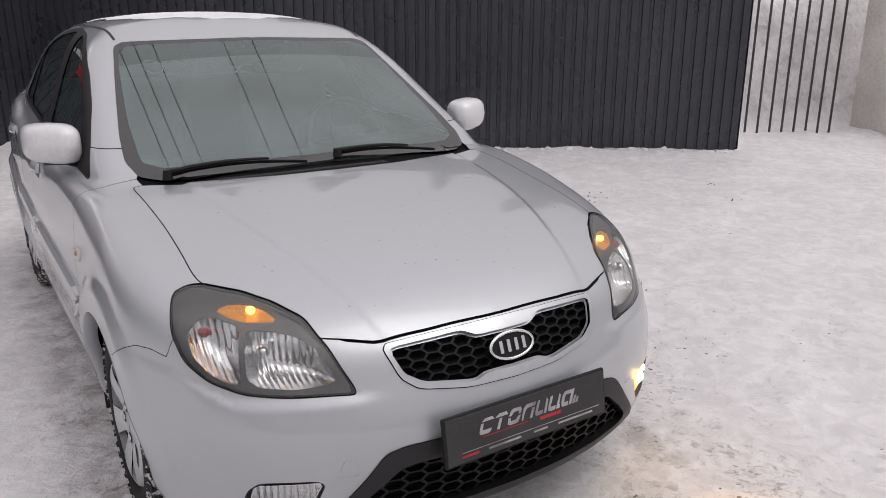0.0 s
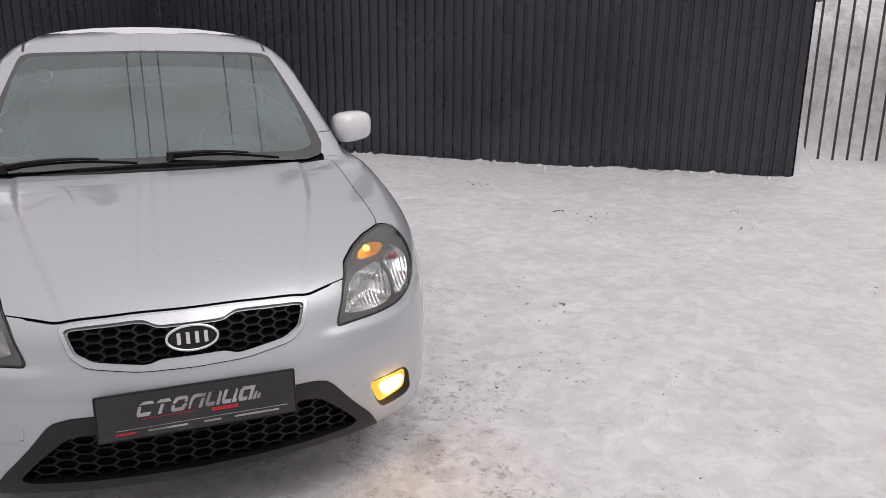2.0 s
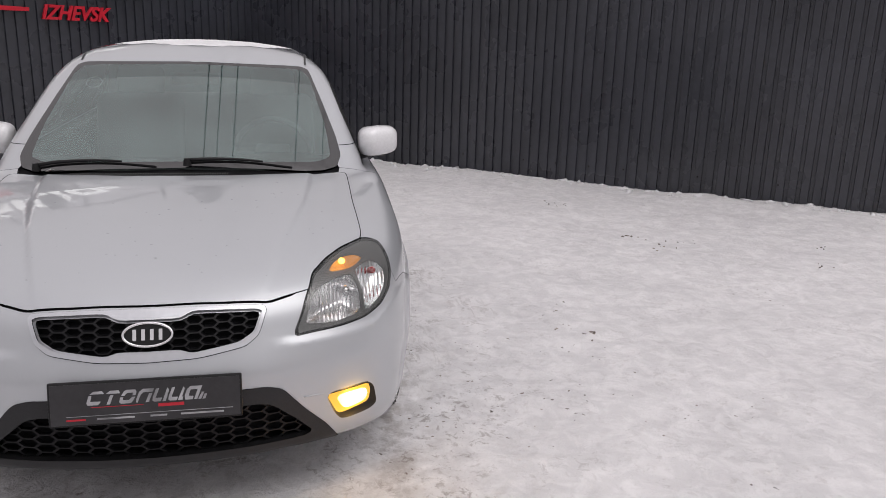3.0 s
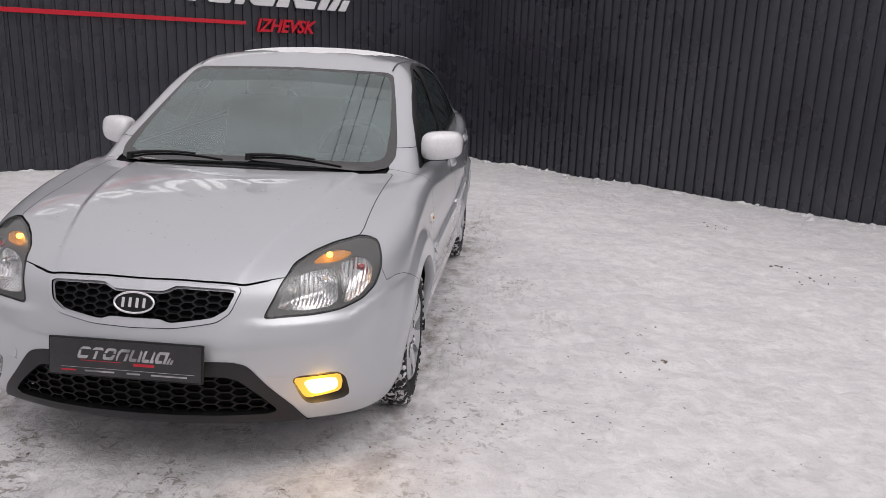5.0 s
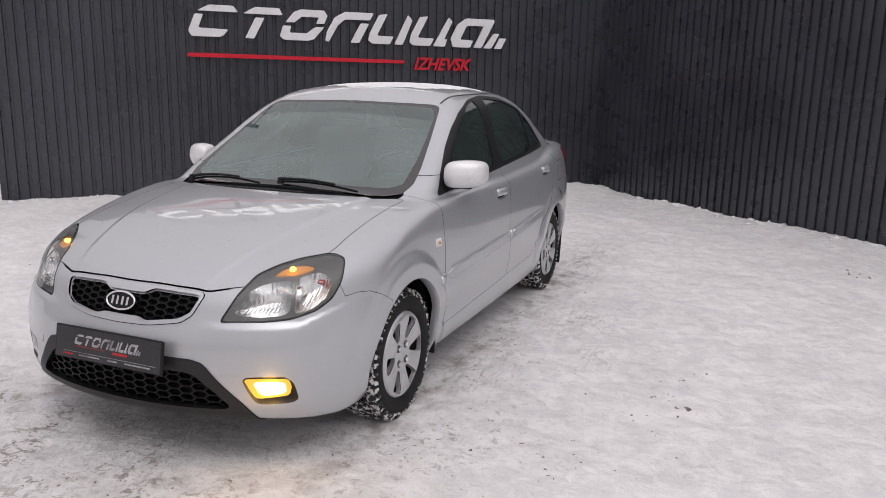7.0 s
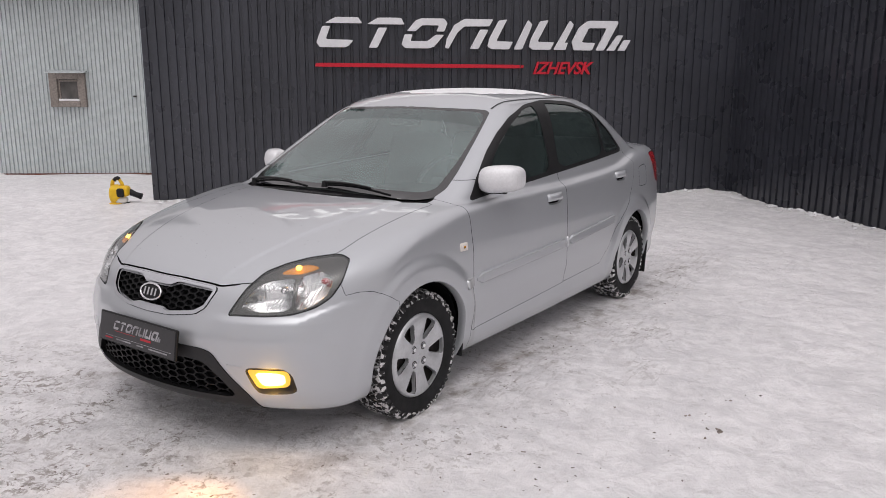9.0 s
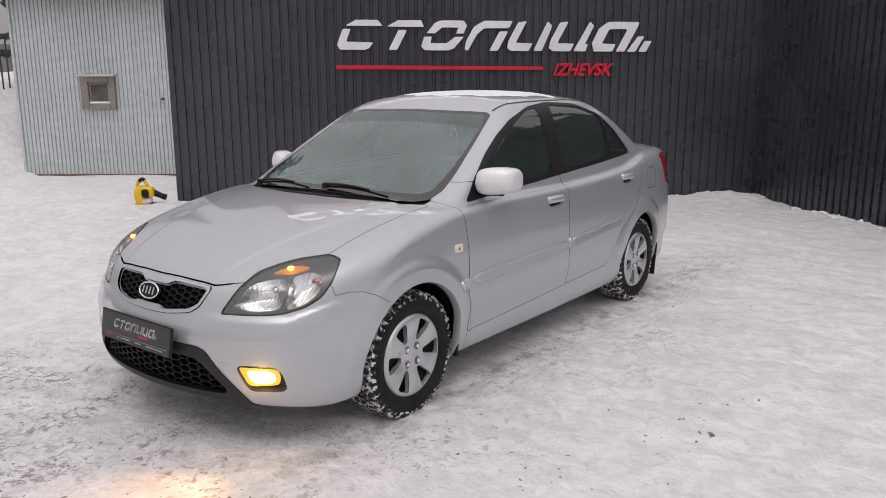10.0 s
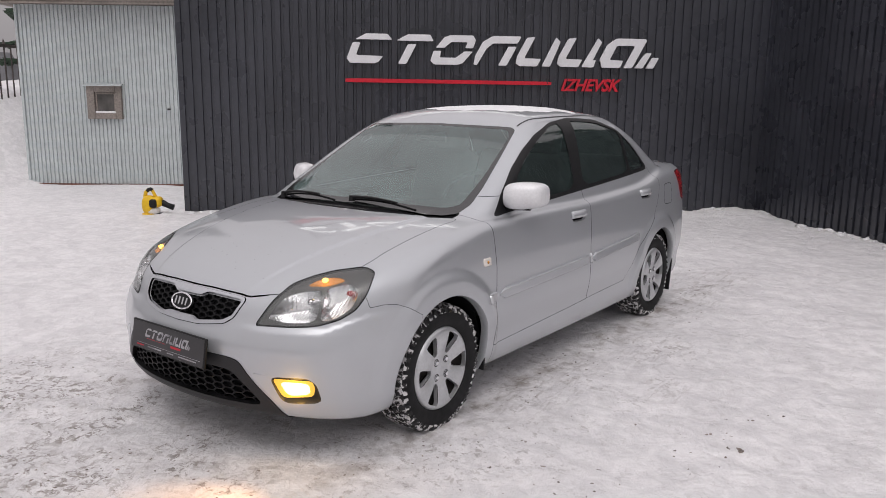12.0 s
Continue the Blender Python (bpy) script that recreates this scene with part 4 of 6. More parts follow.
def make_wheel():
    """A wheel about the origin whose outer face looks along +x."""
    wheel = new("wheel")
    wheel["label"] = "steel wheel with silver six-spoke cover and snowy winter tyre"
    prof = [(0.070, 0.188), (0.084, 0.198), (0.0915, 0.217), (0.094, 0.240), (0.091, 0.262), (0.085, 0.278), (0.074, 0.286), (0.04, 0.2875), (-0.04, 0.2875), (-0.074, 0.286), (-0.09, 0.265), (-0.093, 0.23), (-0.08, 0.19)]
    V, F = lathe(prof, 72)
    tyre = simple("tyre", V, F, M_RUBBER, wheel, "black winter tyre with snow in the tread")
    V, F = lathe([(0.080, 0.2815), (0.072, 0.2885), (0.04, 0.2895), (-0.04, 0.2895), (-0.072, 0.2885), (-0.08, 0.2815)], 72)
    simple("snow_in_tread", V, F, M_TREAD, wheel)
    bm = bmesh.new()
    rnd = random.Random(4)
    for row, (x, w) in enumerate(((-0.068, 0.03), (-0.033, 0.026), (0.0, 0.024), (0.033, 0.026), (0.069, 0.032))):
        for i in range(46):
            a = 360 / 46 * (i + 0.5 * (row % 2))
            edge_row = row in (0, 4)
            m = pose(0, 0, 0, a) @ Matrix.Translation((x, 0, 0.2895 - (0.004 if edge_row else 0))) @ pose(0, 0, 0, 0, (14 if x > 0 else -14) if edge_row else 0, rnd.uniform(12, 24) * (1 if x >= 0 else -1))
            bmesh.ops.create_cube(bm, size=1, matrix=m @ Matrix.Diagonal((w, 0.027, 0.017, 1)))
    for i in range(46):
        a = 360 / 46 * (i + 0.25)
        m = pose(0, 0, 0, a) @ Matrix.Translation((0.0865, 0, 0.272)) @ pose(0, 0, 0, 0, 62)
        bmesh.ops.create_cube(bm, size=1, matrix=m @ Matrix.Diagonal((0.024, 0.019, 0.012, 1)))
    part("tread", bm, M_TREAD2, wheel)
    # pressed cover with six openings
    rs, n = np.linspace(0.0, 0.196, 30), 180
    px_ = np.interp(rs, [0, 0.02, 0.045, 0.07, 0.10, 0.15, 0.174, 0.186, 0.192, 0.196], [0.083, 0.083, 0.080, 0.082, 0.088, 0.094, 0.094, 0.090, 0.084, 0.074])
    V, F = [], []
    for i in range(n):
        a = 2 * math.pi * i / n
        bulge = 0.006 * math.cos(6 * a + math.pi) * 1.0
        for r, x in zip(rs, px_):
            k = math.exp(-((r - 0.12) / 0.045) ** 2)
            V.append((x + bulge * k, r * math.cos(a), r * math.sin(a)))
    m = len(rs)
    for i in range(n):
        j = (i + 1) % n
        for k in range(m - 1):
            F += [(i * m + k, i * m + k + 1, j * m + k + 1), (i * m + k, j * m + k + 1, j * m + k)]

    def holes(P):
        r, a = np.hypot(P[:, 1], P[:, 2]), np.arctan2(P[:, 2], P[:, 1])
        phi = (a + math.pi / 6) % (math.pi / 3) - math.pi / 6
        lat = np.abs(phi) * r
        width = np.interp(r, [0.076, 0.085, 0.12, 0.155, 0.176], [0.007, 0.014, 0.025, 0.037, 0.038])
        return np.maximum(lat - width, np.maximum(0.076 - r, r - 0.174))
    _, cover = cut((np.array(V), np.array(F)), holes)
    cov = simple("wheel_cover", *cover, M_WHEEL, wheel, "silver plastic cover with six openings")
    # turned-in walls of the openings
    V, F = [], []
    for s in range(6):
        ring = []
        for q in range(28):
            t = 2 * math.pi * q / 28
            r = 0.125 + 0.050 * math.cos(t)
            wv = float(np.interp(r, [0.076, 0.085, 0.12, 0.155, 0.176], [0.007, 0.014, 0.025, 0.037, 0.038]))
            ph = (wv if math.sin(t) > 0 else -wv) / r * min(1, abs(math.sin(t)) * 3) + s * math.pi / 3
            x = float(np.interp(r, rs, px_)) - 0.006 * math.exp(-((r - 0.12) / 0.045) ** 2)
            ring.append((x, r, ph))
        V, F, k = [], [], 0
        for x, r, ph in ring:
            V += [(x, r * math.cos(ph), r * math.sin(ph)), (x - 0.02, r * math.cos(ph), r * math.sin(ph))]
        for q in range(28):
            w = (q + 1) % 28
            F.append((k + 2 * q, k + 2 * w, k + 2 * w + 1, k + 2 * q + 1))
        simple("opening_wall", V, F, M_WHEEL, wheel)
    V, F = lathe([(0.060, 0.0), (0.060, 0.06), (0.045, 0.09), (0.030, 0.15), (0.045, 0.186), (0.075, 0.190)], 40)
    simple("rim", V, F, M_STEEL, wheel, "dark steel rim behind the cover")
    bm = cyl_bm(0.115, 0.115, 0.02, pose(0.0, 0, 0, 0, 90))
    part("brake_disc", bm, M_STEEL, wheel, smooth=True)
    for q in range(4):
        a = math.pi / 4 + q * math.pi / 2
        m_ = Matrix.Translation((0.081, 0.050 * math.cos(a), 0.050 * math.sin(a))) @ pose(0, 0, 0, 0, 90)
        bm = cyl_bm(0.0125, 0.0105, 0.014, m_, 6)
        part("wheel_bolt", bm, M_CHROME, wheel)
        V, F = lathe([(0.002, 0.018), (0.004, 0.016), (0.001, 0.0135)], 20)
        simple("bolt_recess", [(v[0] + 0.0795, v[1] + 0.050 * math.cos(a), v[2] + 0.050 * math.sin(a)) for v in V], F, M_STEEL, wheel)
    return wheel


wheel_0 = make_wheel()
wheel_0.parent = car
placed = [(0.735, 0.0, 0.288, 0, 2), (0.735, 2.5, 0.288, 0, 4), (-0.735, 0.0, 0.288, 180, 50), (-0.735, 2.5, 0.288, 180, 12)]
for i, (x, y, z, turn, spin) in enumerate(placed):
    m = pose(x, y, z, 0, 0, turn) @ pose(0, 0, 0, spin)
    if i == 0:
        wheel_0.matrix_basis = m
    else:
        copy_thing(wheel_0, m)

# door mirrors
for side, flip in SIDES:
    mirror = new("door_mirror")
    mirror.parent = car
    mirror["label"] = "silver door mirror on a black foot"
    bm = bmesh.new()
    bmesh.ops.create_uvsphere(bm, u_segments=32, v_segments=20, radius=1)
    for v in bm.verts:
        x, y, z = v.co
        k = 4.2
        n_ = (abs(x) ** k + abs(y) ** k + abs(z) ** k) ** (1 / k)
        x, y, z = x / n_, y / n_, z / n_
        w, mid, back = (0.096, 0.850, 0.025) if side == 1 else (0.088, 0.836, 0.10)
        zz = z * (0.073 if z > 0 else 0.064) * (1 - 0.10 * (x if x > 0 else -0.3 * x))
        yy = y * (0.086 if y < 0 else 0.058) * (1 - 0.18 * abs(z))
        v.co = (side * (mid + w * x), 0.618 + back + yy + 0.045 * (x + 0.3) * (1 if x > -0.3 else 0.2), 1.022 + zz + 0.004 * x)
    part("housing", bm, M_SKYLIT_SILVER, mirror, "silver housing, its colour paled as if lit by the sky", smooth=True)
    bm = box_bm(0.150, 0.006, 0.085, pose(side * mid, 0.668 + back, 1.02, 0, 0, side * 22), 0.003)
    part("mirror_glass", bm, M_CHROME, mirror)
    V, F = tube([(side * 0.735, 0.60 + back, 0.962), (side * 0.775, 0.605 + back, 0.968), (side * 0.80, 0.61 + back, 0.972), (side * (mid + 0.03), 0.625 + back, 0.978)], [0.034, 0.026, 0.022, 0.026], 10)
    simple("foot", V, F, M_PLASTIC, mirror)

# repeaters, handles, rubbing strips
def strip(name, y0, y1, za, zb, height, proud, material, parent, side, label="", ends=True, smooth=True):
    """A shaped strip that follows the flank from y0 to y1."""
    V, F = [], []
    n = 24
    for i in range(n + 1):
        t = i / n
        y = y0 + (y1 - y0) * t
        z = za + (zb - za) * t
        e = min(1, min(t, 1 - t) * n / 1.2 + 0.25) if ends else 1
        prof = [(-0.5, -0.002), (-0.46, proud * 0.75), (-0.38, proud), (0.30, proud * 0.8), (0.42, proud), (0.5, -0.002)]
        for q, p in prof:
            zz = z + q * height * e
            V.append((float(surf_x(y, zz)[0]) + p * (e if p > 0 else 1), y, zz))
    m = 6
    for i in range(n):
        for k in range(m - 1):
            F.append((i * m + k, (i + 1) * m + k, (i + 1) * m + k + 1, i * m + k + 1))
    F += [tuple(range(m)), tuple(n * m + k for k in range(m))[::-1]]
    return simple(name, mx(V, side), flipf(F, side), material, parent, label, smooth)


M_CLIP = mat("clear_clip", (0.6, 0.61, 0.63), 0.2, 0.5, grain=0.05)
fenders = [o for o in car.children if o.name.startswith("front_fender")]
for side, flip in SIDES:
    df, dr = doors[side, 0], doors[side, 1]
    strip("rubbing_strip", 0.432, 1.395, 0.557, 0.588, 0.056, 0.015, M_PAINT, df, side, smooth=False)
    strip("rubbing_strip", 1.432, 2.12, 0.588, 0.628, 0.054, 0.015, M_PAINT, dr, side, smooth=False)
    fe = fenders[0 if side == 1 else 1]
    strip("strip_tip", 0.318, 0.392, 0.553, 0.556, 0.046, 0.014, M_CLIP, fe, side, "pale glossy tip of the rubbing strip")
    strip("strip_tip", 1.398, 1.406, 0.588, 0.588, 0.064, 0.016, M_CLIP, df, side)
    strip("repeater", 0.285, 0.342, 0.738, 0.738, 0.040, 0.009, M_WHITEPAINT, fe, side, "pale oval side repeater")
    bm = bmesh.new()
    bmesh.ops.create_uvsphere(bm, u_segments=10, v_segments=8, radius=0.008, matrix=Matrix.Translation((side * (float(surf_x(0.313, 0.738)[0]) + 0.006), 0.313, 0.738)))
    part("repeater_bulb", bm, M_AMBER_LENS, fe, smooth=True)
    for d, yh, zh in ((df, *HANDLES[0]), (dr, *HANDLES[1])):
        # dished cup and a bowed grip
        k = 0 if d == df else 1
        cup = bowl((cup_f, cup_r)[k], region("side", CUPS[k]), 0.0, 0.024, 0.016)
        part_of("handle_cup", flip(cup), M_PAINT, d, exact=False)
        V, F = [], []
        n = 16
        for i in range(n + 1):
            t = i / n
            y = yh - 0.088 + 0.176 * t
            bow = math.sin(math.pi * t) ** 0.6
            for q, p in ((-0.016, 0.004), (-0.012, 0.017), (0.008, 0.022), (0.021, 0.014), (0.025, 0.002)):
                z = zh + 0.008 + q
                V.append((float(surf_x(y, z)[0]) + 0.001 + p * (0.35 + 0.9 * bow), y, z))
        for i in range(n):
            for k in range(4):
                F.append((i * 5 + k, (i + 1) * 5 + k, (i + 1) * 5 + k + 1, i * 5 + k + 1))
        F += [tuple(range(5)), tuple(n * 5 + k for k in range(5))[::-1]]
        simple("handle_grip", mx(V, side), flipf(F, side), M_PAINT, d)
    # roof moulding from screen corner to rear window
    V, F = [], []
    for i in range(31):
        t = i / 30
        y = 1.075 + 1.16 * t
        x = 0.528 + 0.02 * math.sin(math.pi * t) - 0.02 * t
        V += [(x - 0.005, y, float(surf_z(x - 0.005, y)[0]) + 0.0015), (x + 0.005, y, float(surf_z(x + 0.005, y)[0]) + 0.0015)]
    F = [(2 * i, 2 * i + 1, 2 * i + 3, 2 * i + 2) for i in range(30)]
    simple("roof_moulding", mx(V, side), flipf(F, side), M_GREYPLASTIC, car)

# aerial
zr = float(surf_z(0.0, 2.08)[0])
aerial = simple("aerial", *tube([(0.10, 2.08, zr - 0.005), (0.10, 2.10, zr + 0.05), (0.10, 2.20, zr + 0.23)], [0.006, 0.003, 0.002], 6), M_PLASTIC, car)
part("aerial_base", cyl_bm(0.018, 0.012, 0.02, pose(0.10, 2.08, zr + 0.004)), M_PLASTIC, aerial, smooth=True)

# thin crust of snow on the roof
def roof_snow_edge(P):
    x, y = P[:, 0], P[:, 1]
    w = 0.04 * np.sin(7 * y + 1) * np.sin(4 * x + 2) + 0.022 * np.sin(19 * y + 3 * x) * np.cos(13 * x) + 0.010 * np.sin(41 * y) * np.sin(37 * x + 9 * y)
    return np.maximum((np.abs(x / 0.47) ** 2.4 + np.abs((y - 1.62) / 0.44) ** 2.4) ** (1 / 2.4) - 1 + 2.6 * w, 1.3 - P[:, 2])


crust = cut(half, roof_snow_edge)[0]
Vc, Tc = crust
gc = gradient(body_field, Vc)
lift = np.clip(-roof_snow_edge(Vc) * 0.02, 0.0006, 0.004) + 0.0008 * np.sin(31 * Vc[:, 0]) * np.sin(27 * Vc[:, 1]) ** 2
crust = (Vc + gc / np.linalg.norm(gc, axis=1)[:, None] * lift[:, None], Tc)
tagged(part_of("roof_snow", both(crust), M_CLEANSNOW, None), "thin crust of white snow on the car roof", "snow")
bpy.data.objects["roof_snow"].matrix_basis = car.matrix_basis.copy()

# floor, cabin
part("underbody", box_bm(1.30, 3.6, 0.10, pose(0, 1.25, 0.25), 0.03), M_GAP, car)
part("cabin_floor", box_bm(1.36, 2.2, 0.04, pose(0, 1.5, 0.42), 0.01), M_FABRIC, car)
V, F = [], []
for i in range(21):
    x = -0.66 + 1.32 * i / 20
    for y, z in ((0.33, 0.93), (0.45, 0.955), (0.62, 0.945), (0.74, 0.90), (0.76, 0.78), (0.70, 0.60), (0.60, 0.45)):
        V.append((x, y + 0.12 * (x / 0.66) ** 2 * (z > 0.9), z + (0.025 * math.exp(-((x - 0.36) / 0.17) ** 2) if 0.5 < y < 0.76 and z > 0.88 else 0)))
F = [(7 * i + k, 7 * (i + 1) + k, 7 * (i + 1) + k + 1, 7 * i + k + 1) for i in range(20) for k in range(6)]
simple("dashboard", V, F, M_DASH, car)


def seat(x, y, name, width=0.48):
    s = new(name)
    s.parent = car
    bm = box_bm(width, 0.50, 0.16, pose(x, y, 0.56, 8), 0.05, 3)
    part("cushion", bm, M_FABRIC, s, smooth=True)
    bm = box_bm(width * 0.96, 0.15, 0.62, pose(x, y + 0.30, 0.87, -17), 0.06, 3)
    part("backrest", bm, M_FABRIC, s, smooth=True)
    bm = box_bm(0.25, 0.10, 0.17, pose(x, y + 0.42, 1.235, -12), 0.04, 3)
    part("headrest", bm, M_FABRIC, s, smooth=True)


seat(0.36, 1.25, "front_seat")
seat(-0.36, 1.25, "front_seat")
bench = new("rear_bench")
bench.parent = car
part("cushion", box_bm(1.24, 0.48, 0.16, pose(0, 2.05, 0.56, 6), 0.05, 3), M_FABRIC, bench, smooth=True)
part("backrest", box_bm(1.24, 0.14, 0.60, pose(0, 2.36, 0.84, -22), 0.05, 3), M_FABRIC, bench, smooth=True)
part("parcel_shelf", box_bm(1.16, 0.46, 0.02, pose(0, 2.66, 1.045), 0.006), M_DASH, bench)
wheel_pts = [Vector((0.36, 0.86, 0.93)) + pose(0, 0, 0, 62) @ Vector((0.185 * math.cos(t), 0.185 * math.sin(t), 0)) for t in np.linspace(0, 2 * math.pi, 36, endpoint=False)]
steering = simple("steering_wheel", *tube(wheel_pts, 0.015, 8, True), M_DASH, car)
part("hub_pad", box_bm(0.17, 0.11, 0.05, Matrix.Translation((0.36, 0.85, 0.93)) @ pose(0, 0, 0, 62), 0.02, 2), M_DASH, steering, smooth=True)
for a in (0, 180, 250, 290):
    c_, s_ = math.cos(radians(a)), math.sin(radians(a))
    p0 = Vector((0.36, 0.86, 0.93)) + pose(0, 0, 0, 62) @ Vector((0.06 * c_, 0.06 * s_, 0))
    p1 = Vector((0.36, 0.86, 0.93)) + pose(0, 0, 0, 62) @ Vector((0.18 * c_, 0.18 * s_, 0))
    simple("spoke", *tube([p0, p1], 0.014, 6), M_DASH, steering)
im = part("interior_mirror", box_bm(0.23, 0.03, 0.065, pose(0.0, 0.97, 1.285, 10), 0.014, 2), M_PLASTIC, car, smooth=True)
simple("stalk", *tube([(0, 0.975, 1.30), (0, 0.975, 1.325)], 0.01, 6), M_PLASTIC, im)
# round sticker high on the passenger side of the screen
pts = []
for t in np.linspace(0, 2 * math.pi, 24, endpoint=False):
    x, z = -0.44 + 0.035 * math.cos(t), 1.262 + 0.022 * math.sin(t)
    lo, hi = 0.3, 1.3
    for _ in range(24):
        m_ = (lo + hi) / 2
        lo, hi = (lo, m_) if body_field(np.array([x]), np.array([m_]), np.array([z]))[0] < 0 else (m_, hi)
    pts.append((x, hi + 0.008, z))
simple("windscreen_sticker", *tube(pts, 0.0025, 5, True), M_WHITEPRINT, windscreen)

# frozen droplets on the bonnet
rd_ = random.Random(21)
V, F = [], []
for _ in range(90):
    x, y = rd_.uniform(-0.58, 0.58), rd_.uniform(-0.62, 0.10)
    r = rd_.uniform(0.0012, 0.0036)
    z = float(surf_z(abs(x), y)[0])
    k = len(V)
    for a in range(6):
        t = math.pi / 3 * a
        V.append((x + r * 1.5 * math.cos(t), y + r * math.sin(t), z))
    V.append((x, y, z + r * 0.6))
    F += [(k + a, k + (a + 1) % 6, k + 6) for a in range(6)]
drops = simple("frozen_droplets", V, F, M_DROP, None)
tagged(drops, "small frozen droplets scattered on the car bonnet", "droplets", kind="stuff")
drops.matrix_basis = car.matrix_basis.copy()

# ---- the yard ----
WALL_L, WALL_C, WALL_R = np.array([-6.2, 3.137]), np.array([-0.1, 8.2]), np.array([6.12, 3.13])
SHED_A, SHED_B = np.array([-10.84, 3.43]), np.array([-8.0, 5.685])
FENCE_A, FENCE_B = np.array([6.55, 4.09]), np.array([8.75, 3.275])
rng = np.random.default_rng(7)
_lat = rng.random((257, 257))


def vnoise(x, y):
    xi, yi = np.floor(x).astype(int), np.floor(y).astype(int)
    fx, fy = x - xi, y - yi
    fx, fy = fx * fx * (3 - 2 * fx), fy * fy * (3 - 2 * fy)
    g = lambda a, b: _lat[a % 257, b % 257]
    return (g(xi, yi) * (1 - fx) + g(xi + 1, yi) * fx) * (1 - fy) + (g(xi, yi + 1) * (1 - fx) + g(xi + 1, yi + 1) * fx) * fy - 0.5


def fbm(x, y, octaves=4):
    s = 0
    for o in range(octaves):
        s = s + vnoise(x * 2 ** o + 17 * o, y * 2 ** o + 5 * o) / 2 ** o
    return s


def seg_dist(x, y, a, b):
    d = b - a
    t = np.clip(((x - a[0]) * d[0] + (y - a[1]) * d[1]) / (d @ d), 0, 1)
    return np.hypot(x - a[0] - t * d[0], y - a[1] - t * d[1])


def side_of(x, y, a, b):
    """Metres to the left of the line a to b."""
    d = (b - a) / np.linalg.norm(b - a)
    return (y - a[1]) * d[0] - (x - a[0]) * d[1]


PRINTS = ((2.02, 0.55, 0.3), (1.75, 0.02, 0.7), (1.42, 0.95, 0.2), (1.62, 1.5, 1.1), (2.3, -0.35, 0.5), (2.65, 0.2, 0.9), (1.2, -0.7, 0.4), (1.55, -0.95, 0.8), (2.9, 1.1, 0.2), (2.35, 1.45, 0.6), (-1.3, -1.3, 2.2), (-1.75, -0.9, 2.4))


def snow_height(x, y):
    z = 0.014 * fbm(x * 0.9, y * 0.9) + 0.020 * fbm(x * 3.6, y * 3.6, 3) + 0.009 * fbm(x * 9, y * 9, 3) * (0.45 + np.clip(fbm(x * 1.1 + 4, y * 1.1, 2) + 0.3, 0, 1)) + 0.012 * (0.25 - np.abs(fbm(x * 2.3 + 9, y * 4.1, 3)))
    # shallow prints of boots and stopped tyres beside the car
    for fx, fy, turn in PRINTS:
        c, s = math.cos(turn), math.sin(turn)
        u, v = (x - fx) * c + (y - fy) * s, (y - fy) * c - (x - fx) * s
        r = np.hypot(u / 0.15, v / 0.055)
        z = z - 0.012 * np.clip(1.15 - r, 0, 0.5) + 0.006 * np.exp(-((r - 1.25) / 0.22) ** 2)
    d1, d2 = seg_dist(x, y, WALL_L, WALL_C), seg_dist(x, y, WALL_C, WALL_R)
    dc = np.hypot(x - WALL_C[0], y - WALL_C[1])
    rough = 1 + 1.3 * fbm(x * 1.7 + 3, y * 1.7)
    z = z + 0.035 * np.exp(-(d1 / 0.5) ** 2) * rough + 0.03 * np.exp(-(d2 / 0.45) ** 2) * rough
    z = z + 0.045 * np.exp(-(dc / 0.7) ** 2) * rough
    # banks behind the fence and beside the shed
    far = side_of(x, y, np.array([6.0, 4.60]), np.array([10.5, 2.95]))
    bank = np.clip(far / 0.9, 0, 1)
    bank = bank * bank * (3 - 2 * bank) * np.clip((x - 5.4) / 0.8, 0, 1)
    z = z + bank * (1.55 + 0.35 * np.clip((x - 7.5) / 2, 0, 1) + 0.35 * fbm(x * 0.8, y * 0.8) + 0.22 * fbm(x * 3.1, y * 3.1))
    z = z + 0.07 * np.exp(-(seg_dist(x, y, FENCE_A, FENCE_B) / 0.5) ** 2) * rough
    lump = np.hypot((x - 6.5) / 0.28, (y - 3.65) / 0.3)
    z = z + 0.62 * np.clip(1 - lump ** 2, 0, 1) ** 1.5 * (1 + 0.5 * fbm(x * 5, y * 5))
    z = z + 0.02 * np.exp(-(seg_dist(x, y, SHED_A, SHED_B) / 0.35) ** 2) * rough
    left = np.clip((-10.6 - x) / 3.0, 0, 1) * np.clip((y + 1.0) / 4.0, 0, 1)
    left = left * left * (3 - 2 * left)
    z = z + left * (1.85 + 0.3 * fbm(x * 0.6, y * 0.6))
    return z


def grow(lo_far, lo, hi, hi_far, step, ratio=1.16):
    c = list(np.arange(lo, hi + step / 2, step))
    d, up = step, []
    v = hi
    while v < hi_far:
        d *= ratio
        v += d
        up.append(v)
    d, down, v = step, [], lo
    while v > lo_far:
        d *= ratio
        v -= d
        down.append(v)
    return np.array(down[::-1] + c + up)


